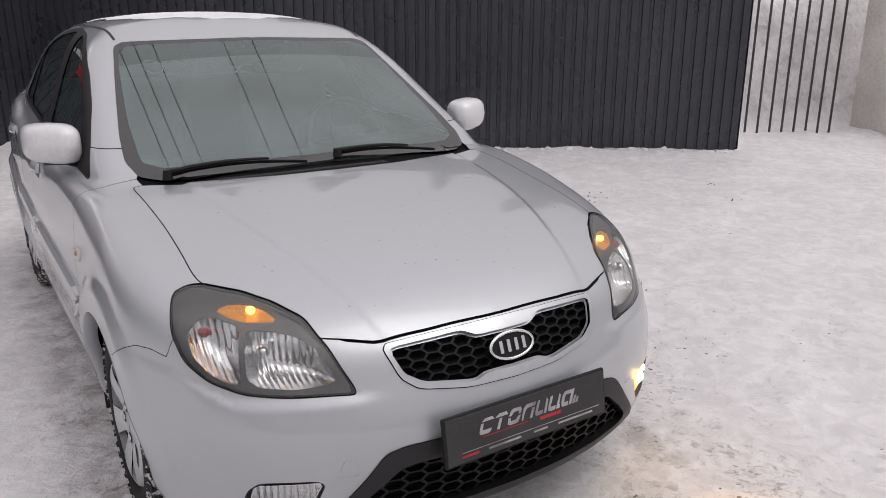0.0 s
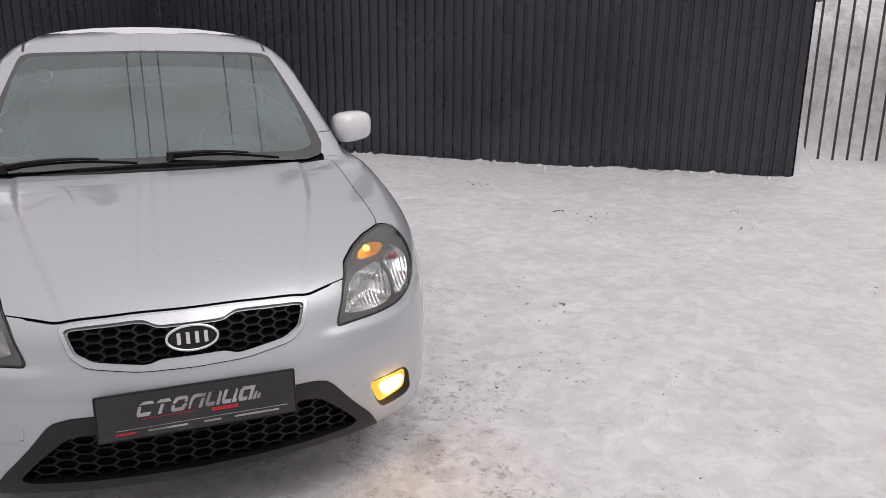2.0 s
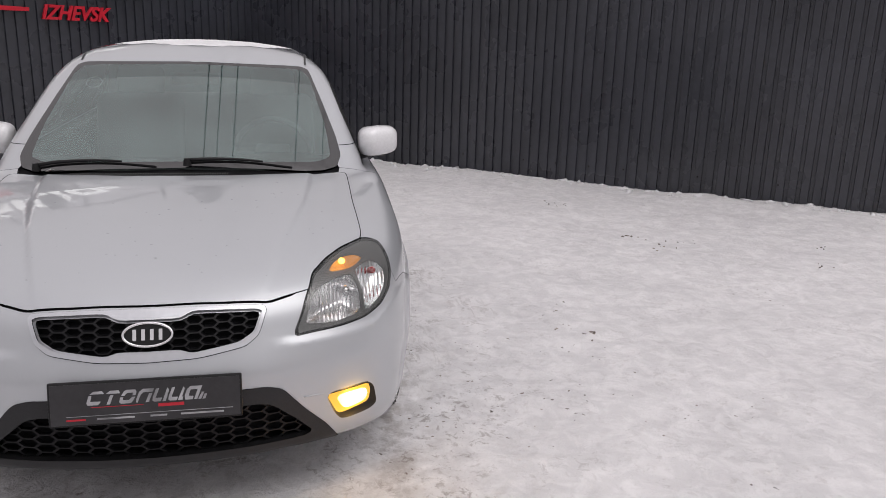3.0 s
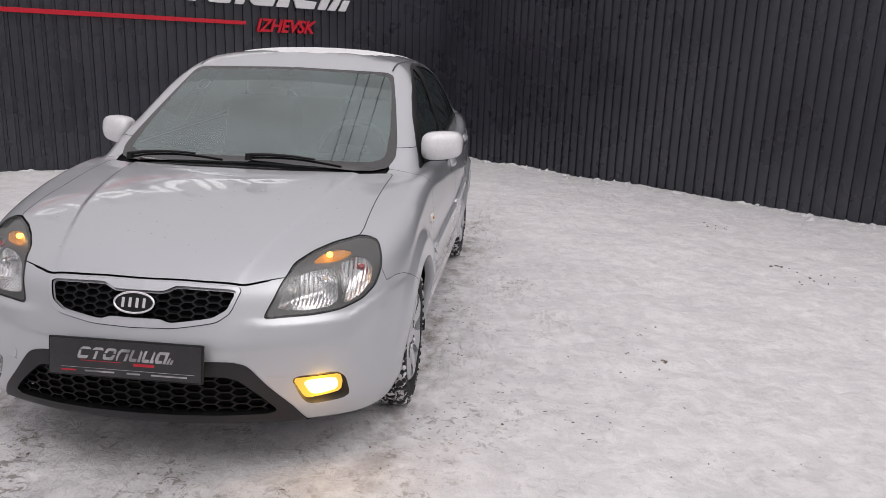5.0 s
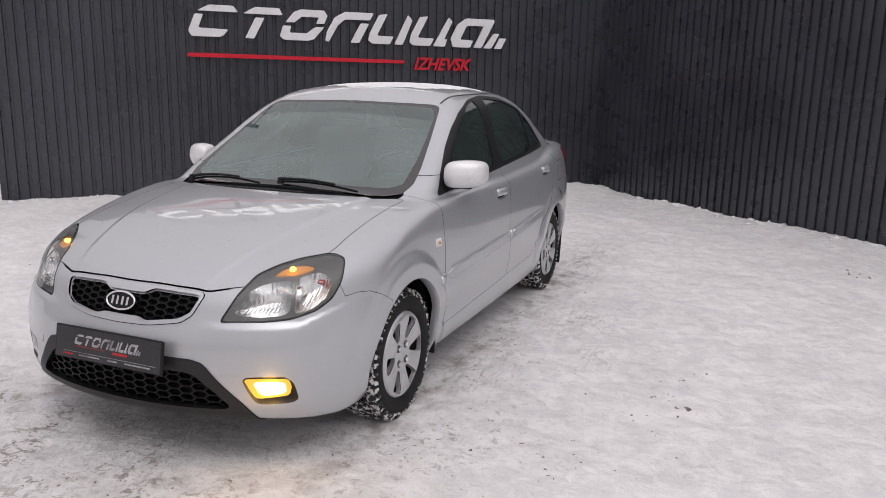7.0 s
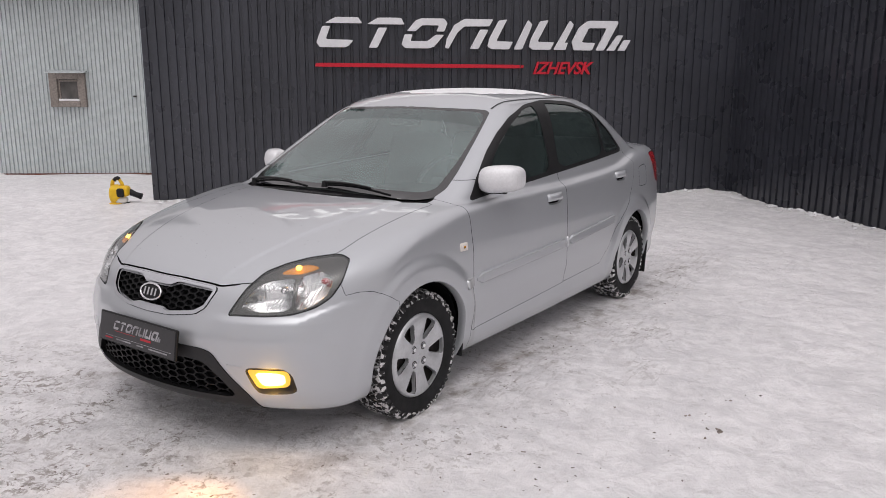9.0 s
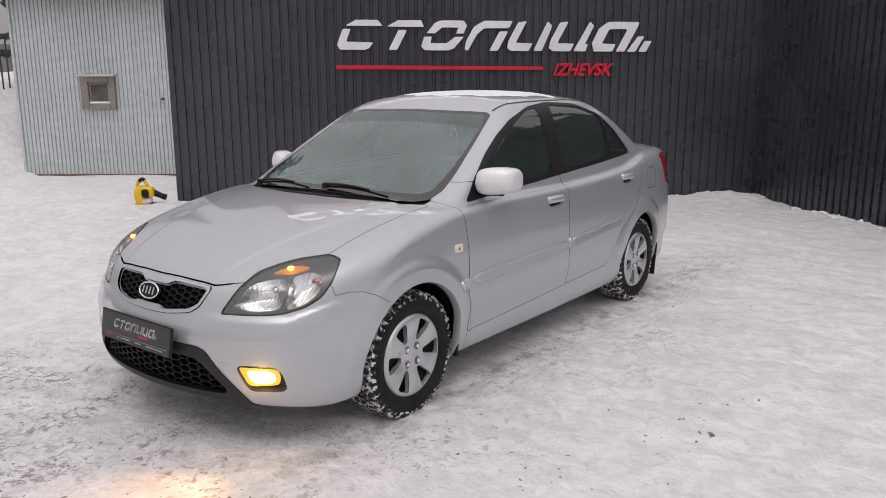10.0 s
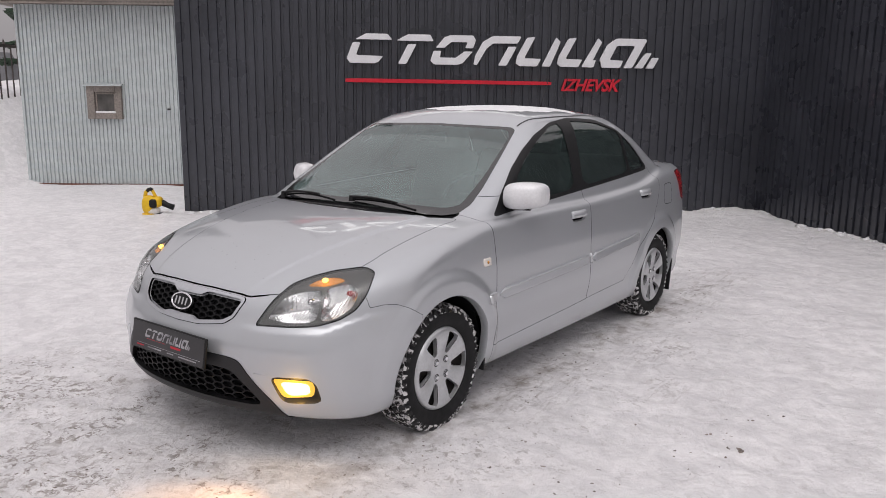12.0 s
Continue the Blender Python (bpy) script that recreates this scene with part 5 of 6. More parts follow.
gx, gy = grow(-900, -6.5, 8.5, 900, 0.036), grow(-900, -3.2, 8.5, 900, 0.036)
GX, GY = np.meshgrid(gx, gy, indexing="ij")
GZ = snow_height(GX, GY)
nxg, nyg = GX.shape
ground_me = bpy.data.meshes.new("ground")
ids = np.arange(nxg * nyg).reshape(nxg, nyg)
gq_faces = np.stack([ids[:-1, :-1], ids[1:, :-1], ids[1:, 1:], ids[:-1, 1:]], -1).reshape(-1, 4)
ground_me.vertices.add(nxg * nyg)
ground_me.vertices.foreach_set("co", np.stack([GX, GY, GZ], -1).reshape(-1).astype(np.float32))
ground_me.loops.add(gq_faces.size)
ground_me.loops.foreach_set("vertex_index", gq_faces.reshape(-1).astype(np.int32))
ground_me.polygons.add(len(gq_faces))
ground_me.polygons.foreach_set("loop_start", np.arange(0, gq_faces.size, 4, dtype=np.int32))
ground_me.polygons.foreach_set("use_smooth", np.ones(len(gq_faces), bool))
ground_me.update(calc_edges=True)


def snow_material():
    m = bpy.data.materials.new("trodden_snow")
    m.use_nodes = True
    n, l = m.node_tree.nodes, m.node_tree.links
    b = n["Principled BSDF"]
    b.inputs["Roughness"].default_value = 0.42
    b.inputs["Specular IOR Level"].default_value = 0.35
    tc = n.new("ShaderNodeTexCoord")
    sep = n.new("ShaderNodeSeparateXYZ")
    l.new(tc.outputs["Object"], sep.inputs[0])

    def tex(scale, detail=5.0, rough=0.6, warp=0.0):
        t = n.new("ShaderNodeTexNoise")
        t.inputs["Scale"].default_value, t.inputs["Detail"].default_value, t.inputs["Roughness"].default_value = scale, detail, rough
        t.inputs["Distortion"].default_value = warp
        l.new(tc.outputs["Object"], t.inputs["Vector"])
        return t.outputs["Fac"]

    def rng_map(sock, a, z, low=0.0, high=1.0):
        r = n.new("ShaderNodeMapRange")
        r.interpolation_type = "SMOOTHSTEP"
        r.inputs["From Min"].default_value, r.inputs["From Max"].default_value = a, z
        r.inputs["To Min"].default_value, r.inputs["To Max"].default_value = low, high
        l.new(sock, r.inputs["Value"])
        return r.outputs["Result"]

    def op(kind, a, c):
        k = n.new("ShaderNodeMath")
        k.operation = kind
        for i, v in enumerate((a, c)):
            if isinstance(v, (int, float)):
                k.inputs[i].default_value = v
            else:
                l.new(v, k.inputs[i])
        return k.outputs[0]

    # grit trodden into the snow, thickest where cars stand and turn
    px, py, pz = sep.outputs
    ddx, ddy = op("DIVIDE", op("SUBTRACT", px, -0.1), 1.65), op("DIVIDE", op("SUBTRACT", py, 0.0), 3.0)
    rad = op("SQRT", op("ADD", op("MULTIPLY", ddx, ddx), op("MULTIPLY", ddy, ddy)), 0)
    used = rng_map(op("ADD", rad, op("MULTIPLY", op("SUBTRACT", tex(0.9, 3), 0.5), 1.2)), 0.30, 1.35, 1.0, 0.24)
    used = op("MULTIPLY", used, op("MULTIPLY", rng_map(px, 0.75, 1.15, 1.0, 1.25), rng_map(px, -1.2, -0.75, 0.45, 1.0)))
    patches = rng_map(tex(5.5, 7, 0.72, 0.8), 0.50, 0.62)
    clump = rng_map(tex(2.6, 4, 0.6, 0.6), 0.44, 0.62)
    grit = op("MULTIPLY", rng_map(tex(21, 6, 0.72, 0.7), 0.545, 0.60), op("ADD", op("MULTIPLY", clump, 0.85), 0.15))
    specks = op("MULTIPLY", rng_map(tex(62, 4, 0.72), 0.60, 0.66), op("ADD", op("MULTIPLY", clump, 0.7), 0.3))
    # two wheel tracks that run along the car
    wob = op("MULTIPLY", op("SUBTRACT", tex(1.3, 3), 0.5), 0.35)
    track = op("ABSOLUTE", op("SUBTRACT", op("ABSOLUTE", op("ADD", px, wob), 0), 0.86), 0)
    track = op("MULTIPLY", rng_map(track, 0.05, 0.24, 1.0, 0.0), op("MULTIPLY", rng_map(py, -1.2, -0.2), rng_map(py, 4.6, 3.0)))
    track = op("MULTIPLY", track, op("MULTIPLY", rng_map(tex(7, 5, 0.7), 0.42, 0.66), op("MULTIPLY", rng_map(px, 0.78, 1.02, 1.0, 0.15), rng_map(px, -1.05, -0.8, 0.2, 1.0))))
    bank = op("MULTIPLY", rng_map(pz, 0.12, 0.4), rng_map(px, 5.8, 6.6))
    bank_dirt = op("MULTIPLY", bank, op("ADD", op("MULTIPLY", rng_map(tex(2.2, 6, 0.7), 0.40, 0.72), 0.75), op("MULTIPLY", rng_map(tex(9, 5, 0.75), 0.52, 0.66), 0.45)))
    fx, fy = op("DIVIDE", op("ADD", px, 0.5), 1.5), op("DIVIDE", op("ADD", py, 0.95), 0.9)
    front = rng_map(op("ADD", op("SQRT", op("ADD", op("MULTIPLY", fx, fx), op("MULTIPLY", fy, fy)), 0), op("MULTIPLY", op("SUBTRACT", tex(1.7, 4), 0.5), 1.4)), 0.3, 1.3, 1.0, 0.0)
    dirt = op("MULTIPLY", used, op("ADD", op("MULTIPLY", patches, 0.14), op("ADD", op("MULTIPLY", grit, 0.62), op("MULTIPLY", specks, 0.40))))
    dirt = op("ADD", dirt, op("MULTIPLY", front, op("ADD", op("MULTIPLY", op("MULTIPLY", rng_map(tex(20, 6, 0.75, 0.8), 0.515, 0.575), op("ADD", op("MULTIPLY", clump, 0.75), 0.25)), 0.95), 0.05)))
    dirt = op("ADD", dirt, op("MULTIPLY", track, 0.74))
    dirt = op("MINIMUM", op("ADD", dirt, op("MULTIPLY", bank_dirt, 0.55)), 0.92)
    # scuffs dragged along the car's way, and a few bare spots
    cmb = n.new("ShaderNodeCombineXYZ")
    l.new(op("MULTIPLY", px, 26.0), cmb.inputs[0]), l.new(op("MULTIPLY", py, 7.0), cmb.inputs[1])
    sc = n.new("ShaderNodeTexNoise")
    sc.inputs["Scale"].default_value, sc.inputs["Detail"].default_value, sc.inputs["Roughness"].default_value, sc.inputs["Distortion"].default_value = 1.0, 5.0, 0.7, 0.8
    l.new(cmb.outputs[0], sc.inputs["Vector"])
    scuff = rng_map(sc.outputs["Fac"], 0.50, 0.60)
    for sx, sy, rx, ry in ((0.75, 3.9, 0.35, 0.6), (1.15, 1.8, 0.22, 0.45), (1.45, 1.1, 0.16, 0.22), (0.95, 0.75, 0.25, 0.7), (0.9, 2.9, 0.2, 0.9)):
        ex, ey = op("DIVIDE", op("SUBTRACT", px, sx), rx), op("DIVIDE", op("SUBTRACT", py, sy), ry)
        spot = rng_map(op("ADD", op("MULTIPLY", ex, ex), op("MULTIPLY", ey, ey)), 0.1, 1.6, 1.0, 0.0)
        dirt = op("MINIMUM", op("ADD", dirt, op("MULTIPLY", spot, op("ADD", op("MULTIPLY", scuff, 0.30), 0.0))), 0.92)
    tone = op("ADD", op("MULTIPLY", rng_map(tex(1.6, 5), 0.3, 0.7), 0.45), op("MULTIPLY", rng_map(tex(8.5, 5, 0.65, 0.7), 0.40, 0.62), 0.55))
    base = n.new("ShaderNodeMix")
    base.data_type = "RGBA"
    base.inputs[6].default_value, base.inputs[7].default_value = (0.665, 0.655, 0.668, 1), (0.842, 0.828, 0.840, 1)
    l.new(tone, base.inputs[0])
    mud = n.new("ShaderNodeMix")
    mud.data_type = "RGBA"
    mud.inputs[6].default_value, mud.inputs[7].default_value = (0.15, 0.125, 0.112, 1), (0.36, 0.325, 0.305, 1)
    l.new(tex(14, 4), mud.inputs[0])
    mix = n.new("ShaderNodeMix")
    mix.data_type = "RGBA"
    l.new(dirt, mix.inputs[0]), l.new(base.outputs[2], mix.inputs[6]), l.new(mud.outputs[2], mix.inputs[7])
    l.new(mix.outputs[2], b.inputs["Base Color"])
    hs = op("ADD", op("MULTIPLY", tex(20, 6, 0.72, 0.5), 0.85), op("ADD", op("MULTIPLY", tex(6.5, 4, 0.5, 0.5), 1.8), op("MULTIPLY", tex(110, 3, 0.7), 0.25)))
    bp = n.new("ShaderNodeBump")
    bp.inputs["Strength"].default_value, bp.inputs["Distance"].default_value = 0.75, 0.02
    l.new(hs, bp.inputs["Height"])
    l.new(bp.outputs["Normal"], b.inputs["Normal"])
    return m


M_SNOW = snow_material()
ground_me.materials.append(M_SNOW)
tagged(new("ground", ground_me), "trodden grey-white snow with grit and wheel tracks", "snow ground", kind="structure")


def profile_wall(name, a, b, z0, z1, pitch, depth, flat, material, label, sheet=10, flip=1, thick=0.08, category="wall", slope=0.012):
    """A wall of upright profiled metal sheets from a to b, each sheet a part; the grooves face the yard."""
    d = (b - a) / np.linalg.norm(b - a)
    length = float(np.linalg.norm(b - a))
    nrm = np.array([d[1], -d[0]]) * flip
    wall = thing(name, label, category, kind="structure")
    core = [(*(a + nrm * -0.026), z0), (*(b + nrm * -0.026), z0), (*(b + nrm * -(0.026 + thick)), z0), (*(a + nrm * -(0.026 + thick)), z0)]
    V = core + [(x, y, z1) for x, y, _ in core]
    mesh_object("frame", V, [(0, 1, 2, 3), (4, 5, 6, 7), (0, 1, 5, 4), (1, 2, 6, 5), (2, 3, 7, 6), (3, 0, 4, 7)], material, wall, smooth=False)
    n = int(length / (pitch * sheet)) + 1
    for i in range(n):
        s0, s1 = i * pitch * sheet, min((i + 1) * pitch * sheet, length)
        pts = []
        s = s0
        while s < s1 - 1e-4:
            for ds, dd in ((0, 0), (flat, 0), (flat + slope, -depth), (pitch - slope, -depth)):
                if s + ds <= s1:
                    pts.append((s + ds, dd))
            s += pitch
        pts.append((s1 - 0.001, 0))
        V, F = [], []
        for q, dd in pts:
            p = a + d * q + nrm * (dd + 0.001 * (i % 2))
            V += [(p[0], p[1], z0), (p[0], p[1], z1)]
        for k in range(len(pts) - 1):
            F.append((2 * k, 2 * k + 2, 2 * k + 3, 2 * k + 1) if flip > 0 else (2 * k, 2 * k + 1, 2 * k + 3, 2 * k + 2))
        mesh_object("sheet", V, F, material, wall, smooth=False)
    return wall, d, nrm


dir_s = (WALL_C - WALL_L) / np.linalg.norm(WALL_C - WALL_L)
wall_sign, sd, sn = profile_wall("wall_sign", WALL_L + dir_s * 0.21, WALL_C + dir_s * 0.05, -0.1, 3.3, 0.115, 0.022, 0.070, M_WALL, "dark graphite profiled metal sheet wall carrying the sign", slope=0.006)
wall_right, rd, rn = profile_wall("wall_right", WALL_C, WALL_R, -0.1, 3.3, 0.115, 0.022, 0.070, M_WALL, "dark graphite profiled metal sheet wall with snow at its foot", slope=0.006)


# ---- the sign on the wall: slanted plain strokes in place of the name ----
sign_at = lambda s, z, out=0.03: Vector((*(WALL_L + sd * s + sn * out), z))
SIGN_M = Matrix(((sd[0], -sn[0], 0, WALL_L[0]), (sd[1], -sn[1], 0, WALL_L[1]), (0, 0, 1, 0), (0, 0, 0, 1)))
SIGN_M = SIGN_M @ Matrix.Translation((0, -0.012, 0))
sign = thing("wall_sign", "raised white slanted strokes over a red bar on the dark wall", "sign")


def stroke(points, material, name, depth=0.035, parent=None, m=None):
    bm = prism(rounded(points, 1, 0.06), depth, m or SIGN_M)
    bmesh.ops.bevel(bm, geom=[e for e in bm.edges if e.calc_length() > 0.02], offset=0.002, segments=1, affect="EDGES")
    return part(name, bm, material, parent or sign)


SIGN_Z, SIGN_H = 1.968, 0.372
LETTERS = (
    (2.39, [(0.11, 0.80), (0.25, 1.0), (0.53, 1.0), (0.59, 0.80)]),
    (2.39, [(0.08, 0.70), (0.18, 0.70), (0.12, 0.27), (0.47, 0.25), (0.41, 0.06), (0.36, 0.0), (0.04, 0.0), (0.0, 0.16)]),
    (3.03, [(0.0, 0.78), (0.15, 1.0), (0.44, 1.0), (0.48, 0.78)]),
    (3.03, [(0.15, 0.67), (0.26, 0.67), (0.13, 0.0), (0.02, 0.0)]),
    (3.47, [(0.07, 0.57), (0.18, 0.92), (0.26, 1.0), (0.55, 1.0), (0.59, 0.84), (0.55, 0.57), (0.45, 0.57), (0.48, 0.77), (0.27, 0.77), (0.18, 0.57)]),
    (3.47, [(0.04, 0.46), (0.14, 0.46), (0.12, 0.24), (0.33, 0.24), (0.44, 0.46), (0.55, 0.46), (0.42, 0.06), (0.35, 0.0), (0.05, 0.0), (0.0, 0.12)]),
    (4.03, [(0.0, 0.03), (0.02, 0.32), (0.12, 0.80), (0.25, 1.0), (0.62, 1.0), (0.57, 0.76), (0.25, 0.75), (0.16, 0.54), (0.045, 0.0)]),
    (4.03, [(0.45, 0.65), (0.56, 0.65), (0.43, 0.0), (0.32, 0.0)]),
    (4.58, [(0.14, 0.96), (0.25, 1.0), (0.11, 0.27), (0.33, 0.26), (0.28, 0.0), (0.05, 0.0), (0.0, 0.10), (0.02, 0.35)]),
    (4.58, [(0.52, 1.0), (0.58, 0.84), (0.45, 0.0), (0.34, 0.0)]),
    (5.12, [(0.14, 0.96), (0.25, 1.0), (0.11, 0.27), (0.33, 0.26), (0.28, 0.0), (0.05, 0.0), (0.0, 0.10), (0.02, 0.35)]),
    (5.12, [(0.53, 1.0), (0.58, 0.86), (0.47, 0.25), (0.51, 0.25), (0.48, 0.0), (0.32, 0.0)]),
    (5.68, [(0.62, 1.0), (0.21, 1.0), (0.09, 0.77), (0.0, 0.28), (0.03, 0.0), (0.27, 0.0), (0.31, 0.25), (0.13, 0.27), (0.22, 0.75), (0.46, 0.76), (0.32, 0.0), (0.43, 0.0)]),
    (6.14, [(0.14, 0.52), (0.22, 0.52), (0.11, 0.0), (0.0, 0.0)]),
    (6.29, [(0.08, 0.37), (0.17, 0.37), (0.10, 0.0), (0.0, 0.0)]),
)


def strokes(parent, m, material, depth=0.035):
    """A row of slanted split strokes with rounded corners, each stroke a part."""
    for s0, outline in LETTERS:
        stroke([(s0 + x, SIGN_Z + SIGN_H * h - 0.007 * (s0 + x - 2.4)) for x, h in outline], material, "stroke", depth, parent, m)


strokes(sign, SIGN_M, M_SIGNWHITE)
# the same strokes, small, printed on the show plate
for s0, outline in LETTERS:
    part("white_bar", prism([(s0 + x, SIGN_Z + SIGN_H * h) for x, h in outline], 0.03, PLATE_TEXT), M_WHITEPRINT, plate)
stroke([(2.365, 1.724), (5.055, 1.712), (5.06, 1.757), (2.375, 1.775)], M_SIGNRED, "red_bar", 0.03)
font = bpy.data.curves.new("town", "FONT")
font.body, font.size, font.extrude, font.shear, font.space_character = "IZHEVSK", 0.215, 0.014, 0.35, 0.98
font.offset = 0.006
town_curve = bpy.data.objects.new("town_curve", font)
scene.collection.objects.link(town_curve)
bpy.context.view_layer.update()
town_me = bpy.data.meshes.new_from_object(town_curve.evaluated_get(bpy.context.evaluated_depsgraph_get()))
bpy.data.objects.remove(town_curve)
town_me.materials.clear()
town_me.materials.append(M_SIGNRED)
xs_ = [v.co.x for v in town_me.vertices]
fit_w = 0.80 / (max(xs_) - min(xs_))
town = new("town_name", town_me)
town.parent = sign
tagged(town, "raised red slanted capitals reading IZHEVSK")
town.matrix_basis = SIGN_M @ Matrix.Translation((5.175, -0.02, 1.645)) @ pose(0, 0, 0, 90) @ Matrix.Diagonal((fit_w, 1, 1, 1))
# a larger copy of the sign stands on top of the wall and shows in the bonnet
roof_sign = thing("roof_sign", "lit white slanted strokes on a steel frame above the wall", "sign")
K = 1.13
ROOF_M = SIGN_M @ Matrix.Translation((-1.58, 0.05, 4.2 - 2.155 * K * 1.3)) @ Matrix.Diagonal((K, 1.6, K * 1.3, 1))
strokes(roof_sign, ROOF_M, M_LITSIGN)
stroke([(2.4, 1.65), (5.06, 1.65), (5.08, 1.74), (2.42, 1.74)], M_SIGNRED, "red_bar", 0.03, roof_sign, ROOF_M)
for s in (1.2, 2.5, 3.8, 5.1, 6.4):
    p = WALL_L + sd * s - sn * 0.05
    part("frame_post", box_bm(0.05, 0.05, 2.1, pose(p[0], p[1], 4.1), 0.004), M_STEEL, roof_sign)
for z in (3.85, 4.4, 4.85):
    p = WALL_L + sd * 3.8 - sn * 0.01
    part("frame_rail", box_bm(5.3, 0.03, 0.04, pose(p[0], p[1], z, 0, 0, math.degrees(math.atan2(sd[1], sd[0]))), 0.004), M_STEEL, roof_sign)
# screws along the foot of the wall
bm = bmesh.new()
for k in range(20):
    for a_, d_, n_, L_ in ((WALL_L + sd * 0.3, sd, sn, 7.5), (WALL_C, rd, rn, 7.9)):
        p = a_ + d_ * (0.2 + k * L_ / 20) + n_ * 0.004
        bmesh.ops.create_uvsphere(bm, u_segments=6, v_segments=4, radius=0.009, matrix=Matrix.Translation((*p, 0.22)))
tagged(part("sheet_screws", bm, M_STEEL), "small dull screws along the foot of the walls", "screw", kind="stuff")

# ---- corrugated shed ----
shed, hd, hn = profile_wall("shed_wall", SHED_A, SHED_B, 0.02, 3.0, 0.068, 0.020, 0.040, M_SHED, "pale galvanised profiled sheet wall of a shed", 12, slope=0.006)
back = -hn
side_a, side_b = SHED_A + back * 3.0, SHED_A - hd * 0.0
profile_wall("shed_side_wall", side_a, SHED_A + back * 0.02, 0.10, 3.0, 0.068, 0.012, 0.044, M_SHED, "pale galvanised side wall of the shed", 12)
SHED_M = Matrix(((hd[0], -hn[0], 0, SHED_A[0]), (hd[1], -hn[1], 0, SHED_A[1]), (0, 0, 1, 0), (0, 0, 0, 1)))
tagged(part("shed_plinth", box_bm(3.64, 0.05, 0.14, SHED_M @ Matrix.Translation((1.81, 0.0, -0.035)), 0.006), M_RUST), "red-brown plinth board under the shed wall", "plinth", kind="structure")
roof = thing("shed_roof", "snow-covered shed roof with a brown fascia board", "roof", kind="structure")
part("fascia", box_bm(4.0, 0.04, 0.16, SHED_M @ Matrix.Translation((1.72, -0.30, 3.06)), 0.006), M_WOOD, roof)
part("soffit", box_bm(4.0, 3.4, 0.03, SHED_M @ Matrix.Translation((1.72, 1.38, 3.02)), 0.004), M_WOOD, roof)
part("snow_cover", box_bm(4.05, 3.5, 0.22, SHED_M @ Matrix.Translation((1.72, 1.40, 3.24)), 0.08, 3), M_CLEANSNOW, roof, smooth=True)
win = thing("window_1", "small square window in a weathered wooden frame with snow on the sill", "window", kind="structure")
w0, w1, v0, v1 = 1.122, 1.701, 1.136, 1.694
iw0, iw1, iv0, iv1 = 1.25, 1.60, 1.235, 1.585
for cx, cz, sx, sz in (((w0 + iw0) / 2, (v0 + v1) / 2, iw0 - w0, v1 - v0), ((w1 + iw1) / 2, (v0 + v1) / 2, w1 - iw1, v1 - v0), ((iw0 + iw1) / 2, (v0 + iv0) / 2, iw1 - iw0, iv0 - v0), ((iw0 + iw1) / 2, (v1 + iv1) / 2, iw1 - iw0, v1 - iv1)):
    part("frame_board", box_bm(sx - 0.002, 0.07, sz - 0.002, SHED_M @ Matrix.Translation((cx, -0.03, cz)), 0.006), M_WOOD, win)
part("drip_cap", box_bm(w1 - w0 + 0.06, 0.13, 0.02, SHED_M @ Matrix.Translation(((w0 + w1) / 2, -0.06, v1 + 0.012)) @ pose(0, 0, 0, 12), 0.004), M_SHED, win)
part("pane", box_bm(iw1 - iw0, 0.006, iv1 - iv0, SHED_M @ Matrix.Translation(((iw0 + iw1) / 2, -0.008, (iv0 + iv1) / 2))), mat("dull_window_glass", (0.10, 0.095, 0.09), 0.12, grain=0.2, scale=6, blotch=0.3, blotch_scale=3), win)
for cx, cz, sx, sz in ((iw0 + 0.02, 1.41, 0.03, 0.35), (iw1 - 0.02, 1.41, 0.03, 0.35), (1.425, iv1 - 0.02, 0.30, 0.03)):
    part("sash", box_bm(sx, 0.02, sz, SHED_M @ Matrix.Translation((cx, -0.02, cz)), 0.003), M_WOOD, win)
part("sill_snow", box_bm(0.34, 0.06, 0.035, SHED_M @ Matrix.Translation((1.425, -0.035, iv0 + 0.018)), 0.014, 3), M_CLEANSNOW, win, smooth=True)
latch = part("wall_hook", box_bm(0.05, 0.04, 0.03, SHED_M @ Matrix.Translation((2.48, -0.02, 1.31)), 0.008), M_STEEL)
tagged(latch, "small dark hook fixed on the shed wall", "hook")

# ---- bar fences ----
def bar_fence(name, a, b, z0, z1, step, radius, label, rails=(), finials=False):
    d = (b - a) / np.linalg.norm(b - a)
    n = int(np.linalg.norm(b - a) / step) + 1
    fence = thing(name, label, "fence")
    for i in range(n):
        p = a + d * step * i
        zb = float(snow_height(np.array([p[0]]), np.array([p[1]]))[0]) - 0.1 if z0 is None else z0
        part("bar", box_bm(radius * 2, radius * 2, z1 - zb, pose(p[0], p[1], (z1 + zb) / 2, 0, 0, math.degrees(math.atan2(d[1], d[0])))), M_FENCE, fence)
        if finials and i % 2 == 0:
            part("finial", cyl_bm(0.035, 0.0, 0.12, pose(p[0], p[1], z1 + 0.06), 8), M_FENCE, fence)
    for zr_ in rails:
        m_ = (a + b) / 2
        part("rail", box_bm(float(np.linalg.norm(b - a)) + 0.2, 0.04, 0.06, pose(m_[0], m_[1], zr_, 0, 0, math.degrees(math.atan2(d[1], d[0])))), M_FENCE, fence)
    return fence


bar_fence("bar_fence", FENCE_A, FENCE_A + (FENCE_B - FENCE_A) * 0.84, None, 2.5, 0.172, 0.010, "brown steel bar fence in front of a dirty snow bank", (2.42,))

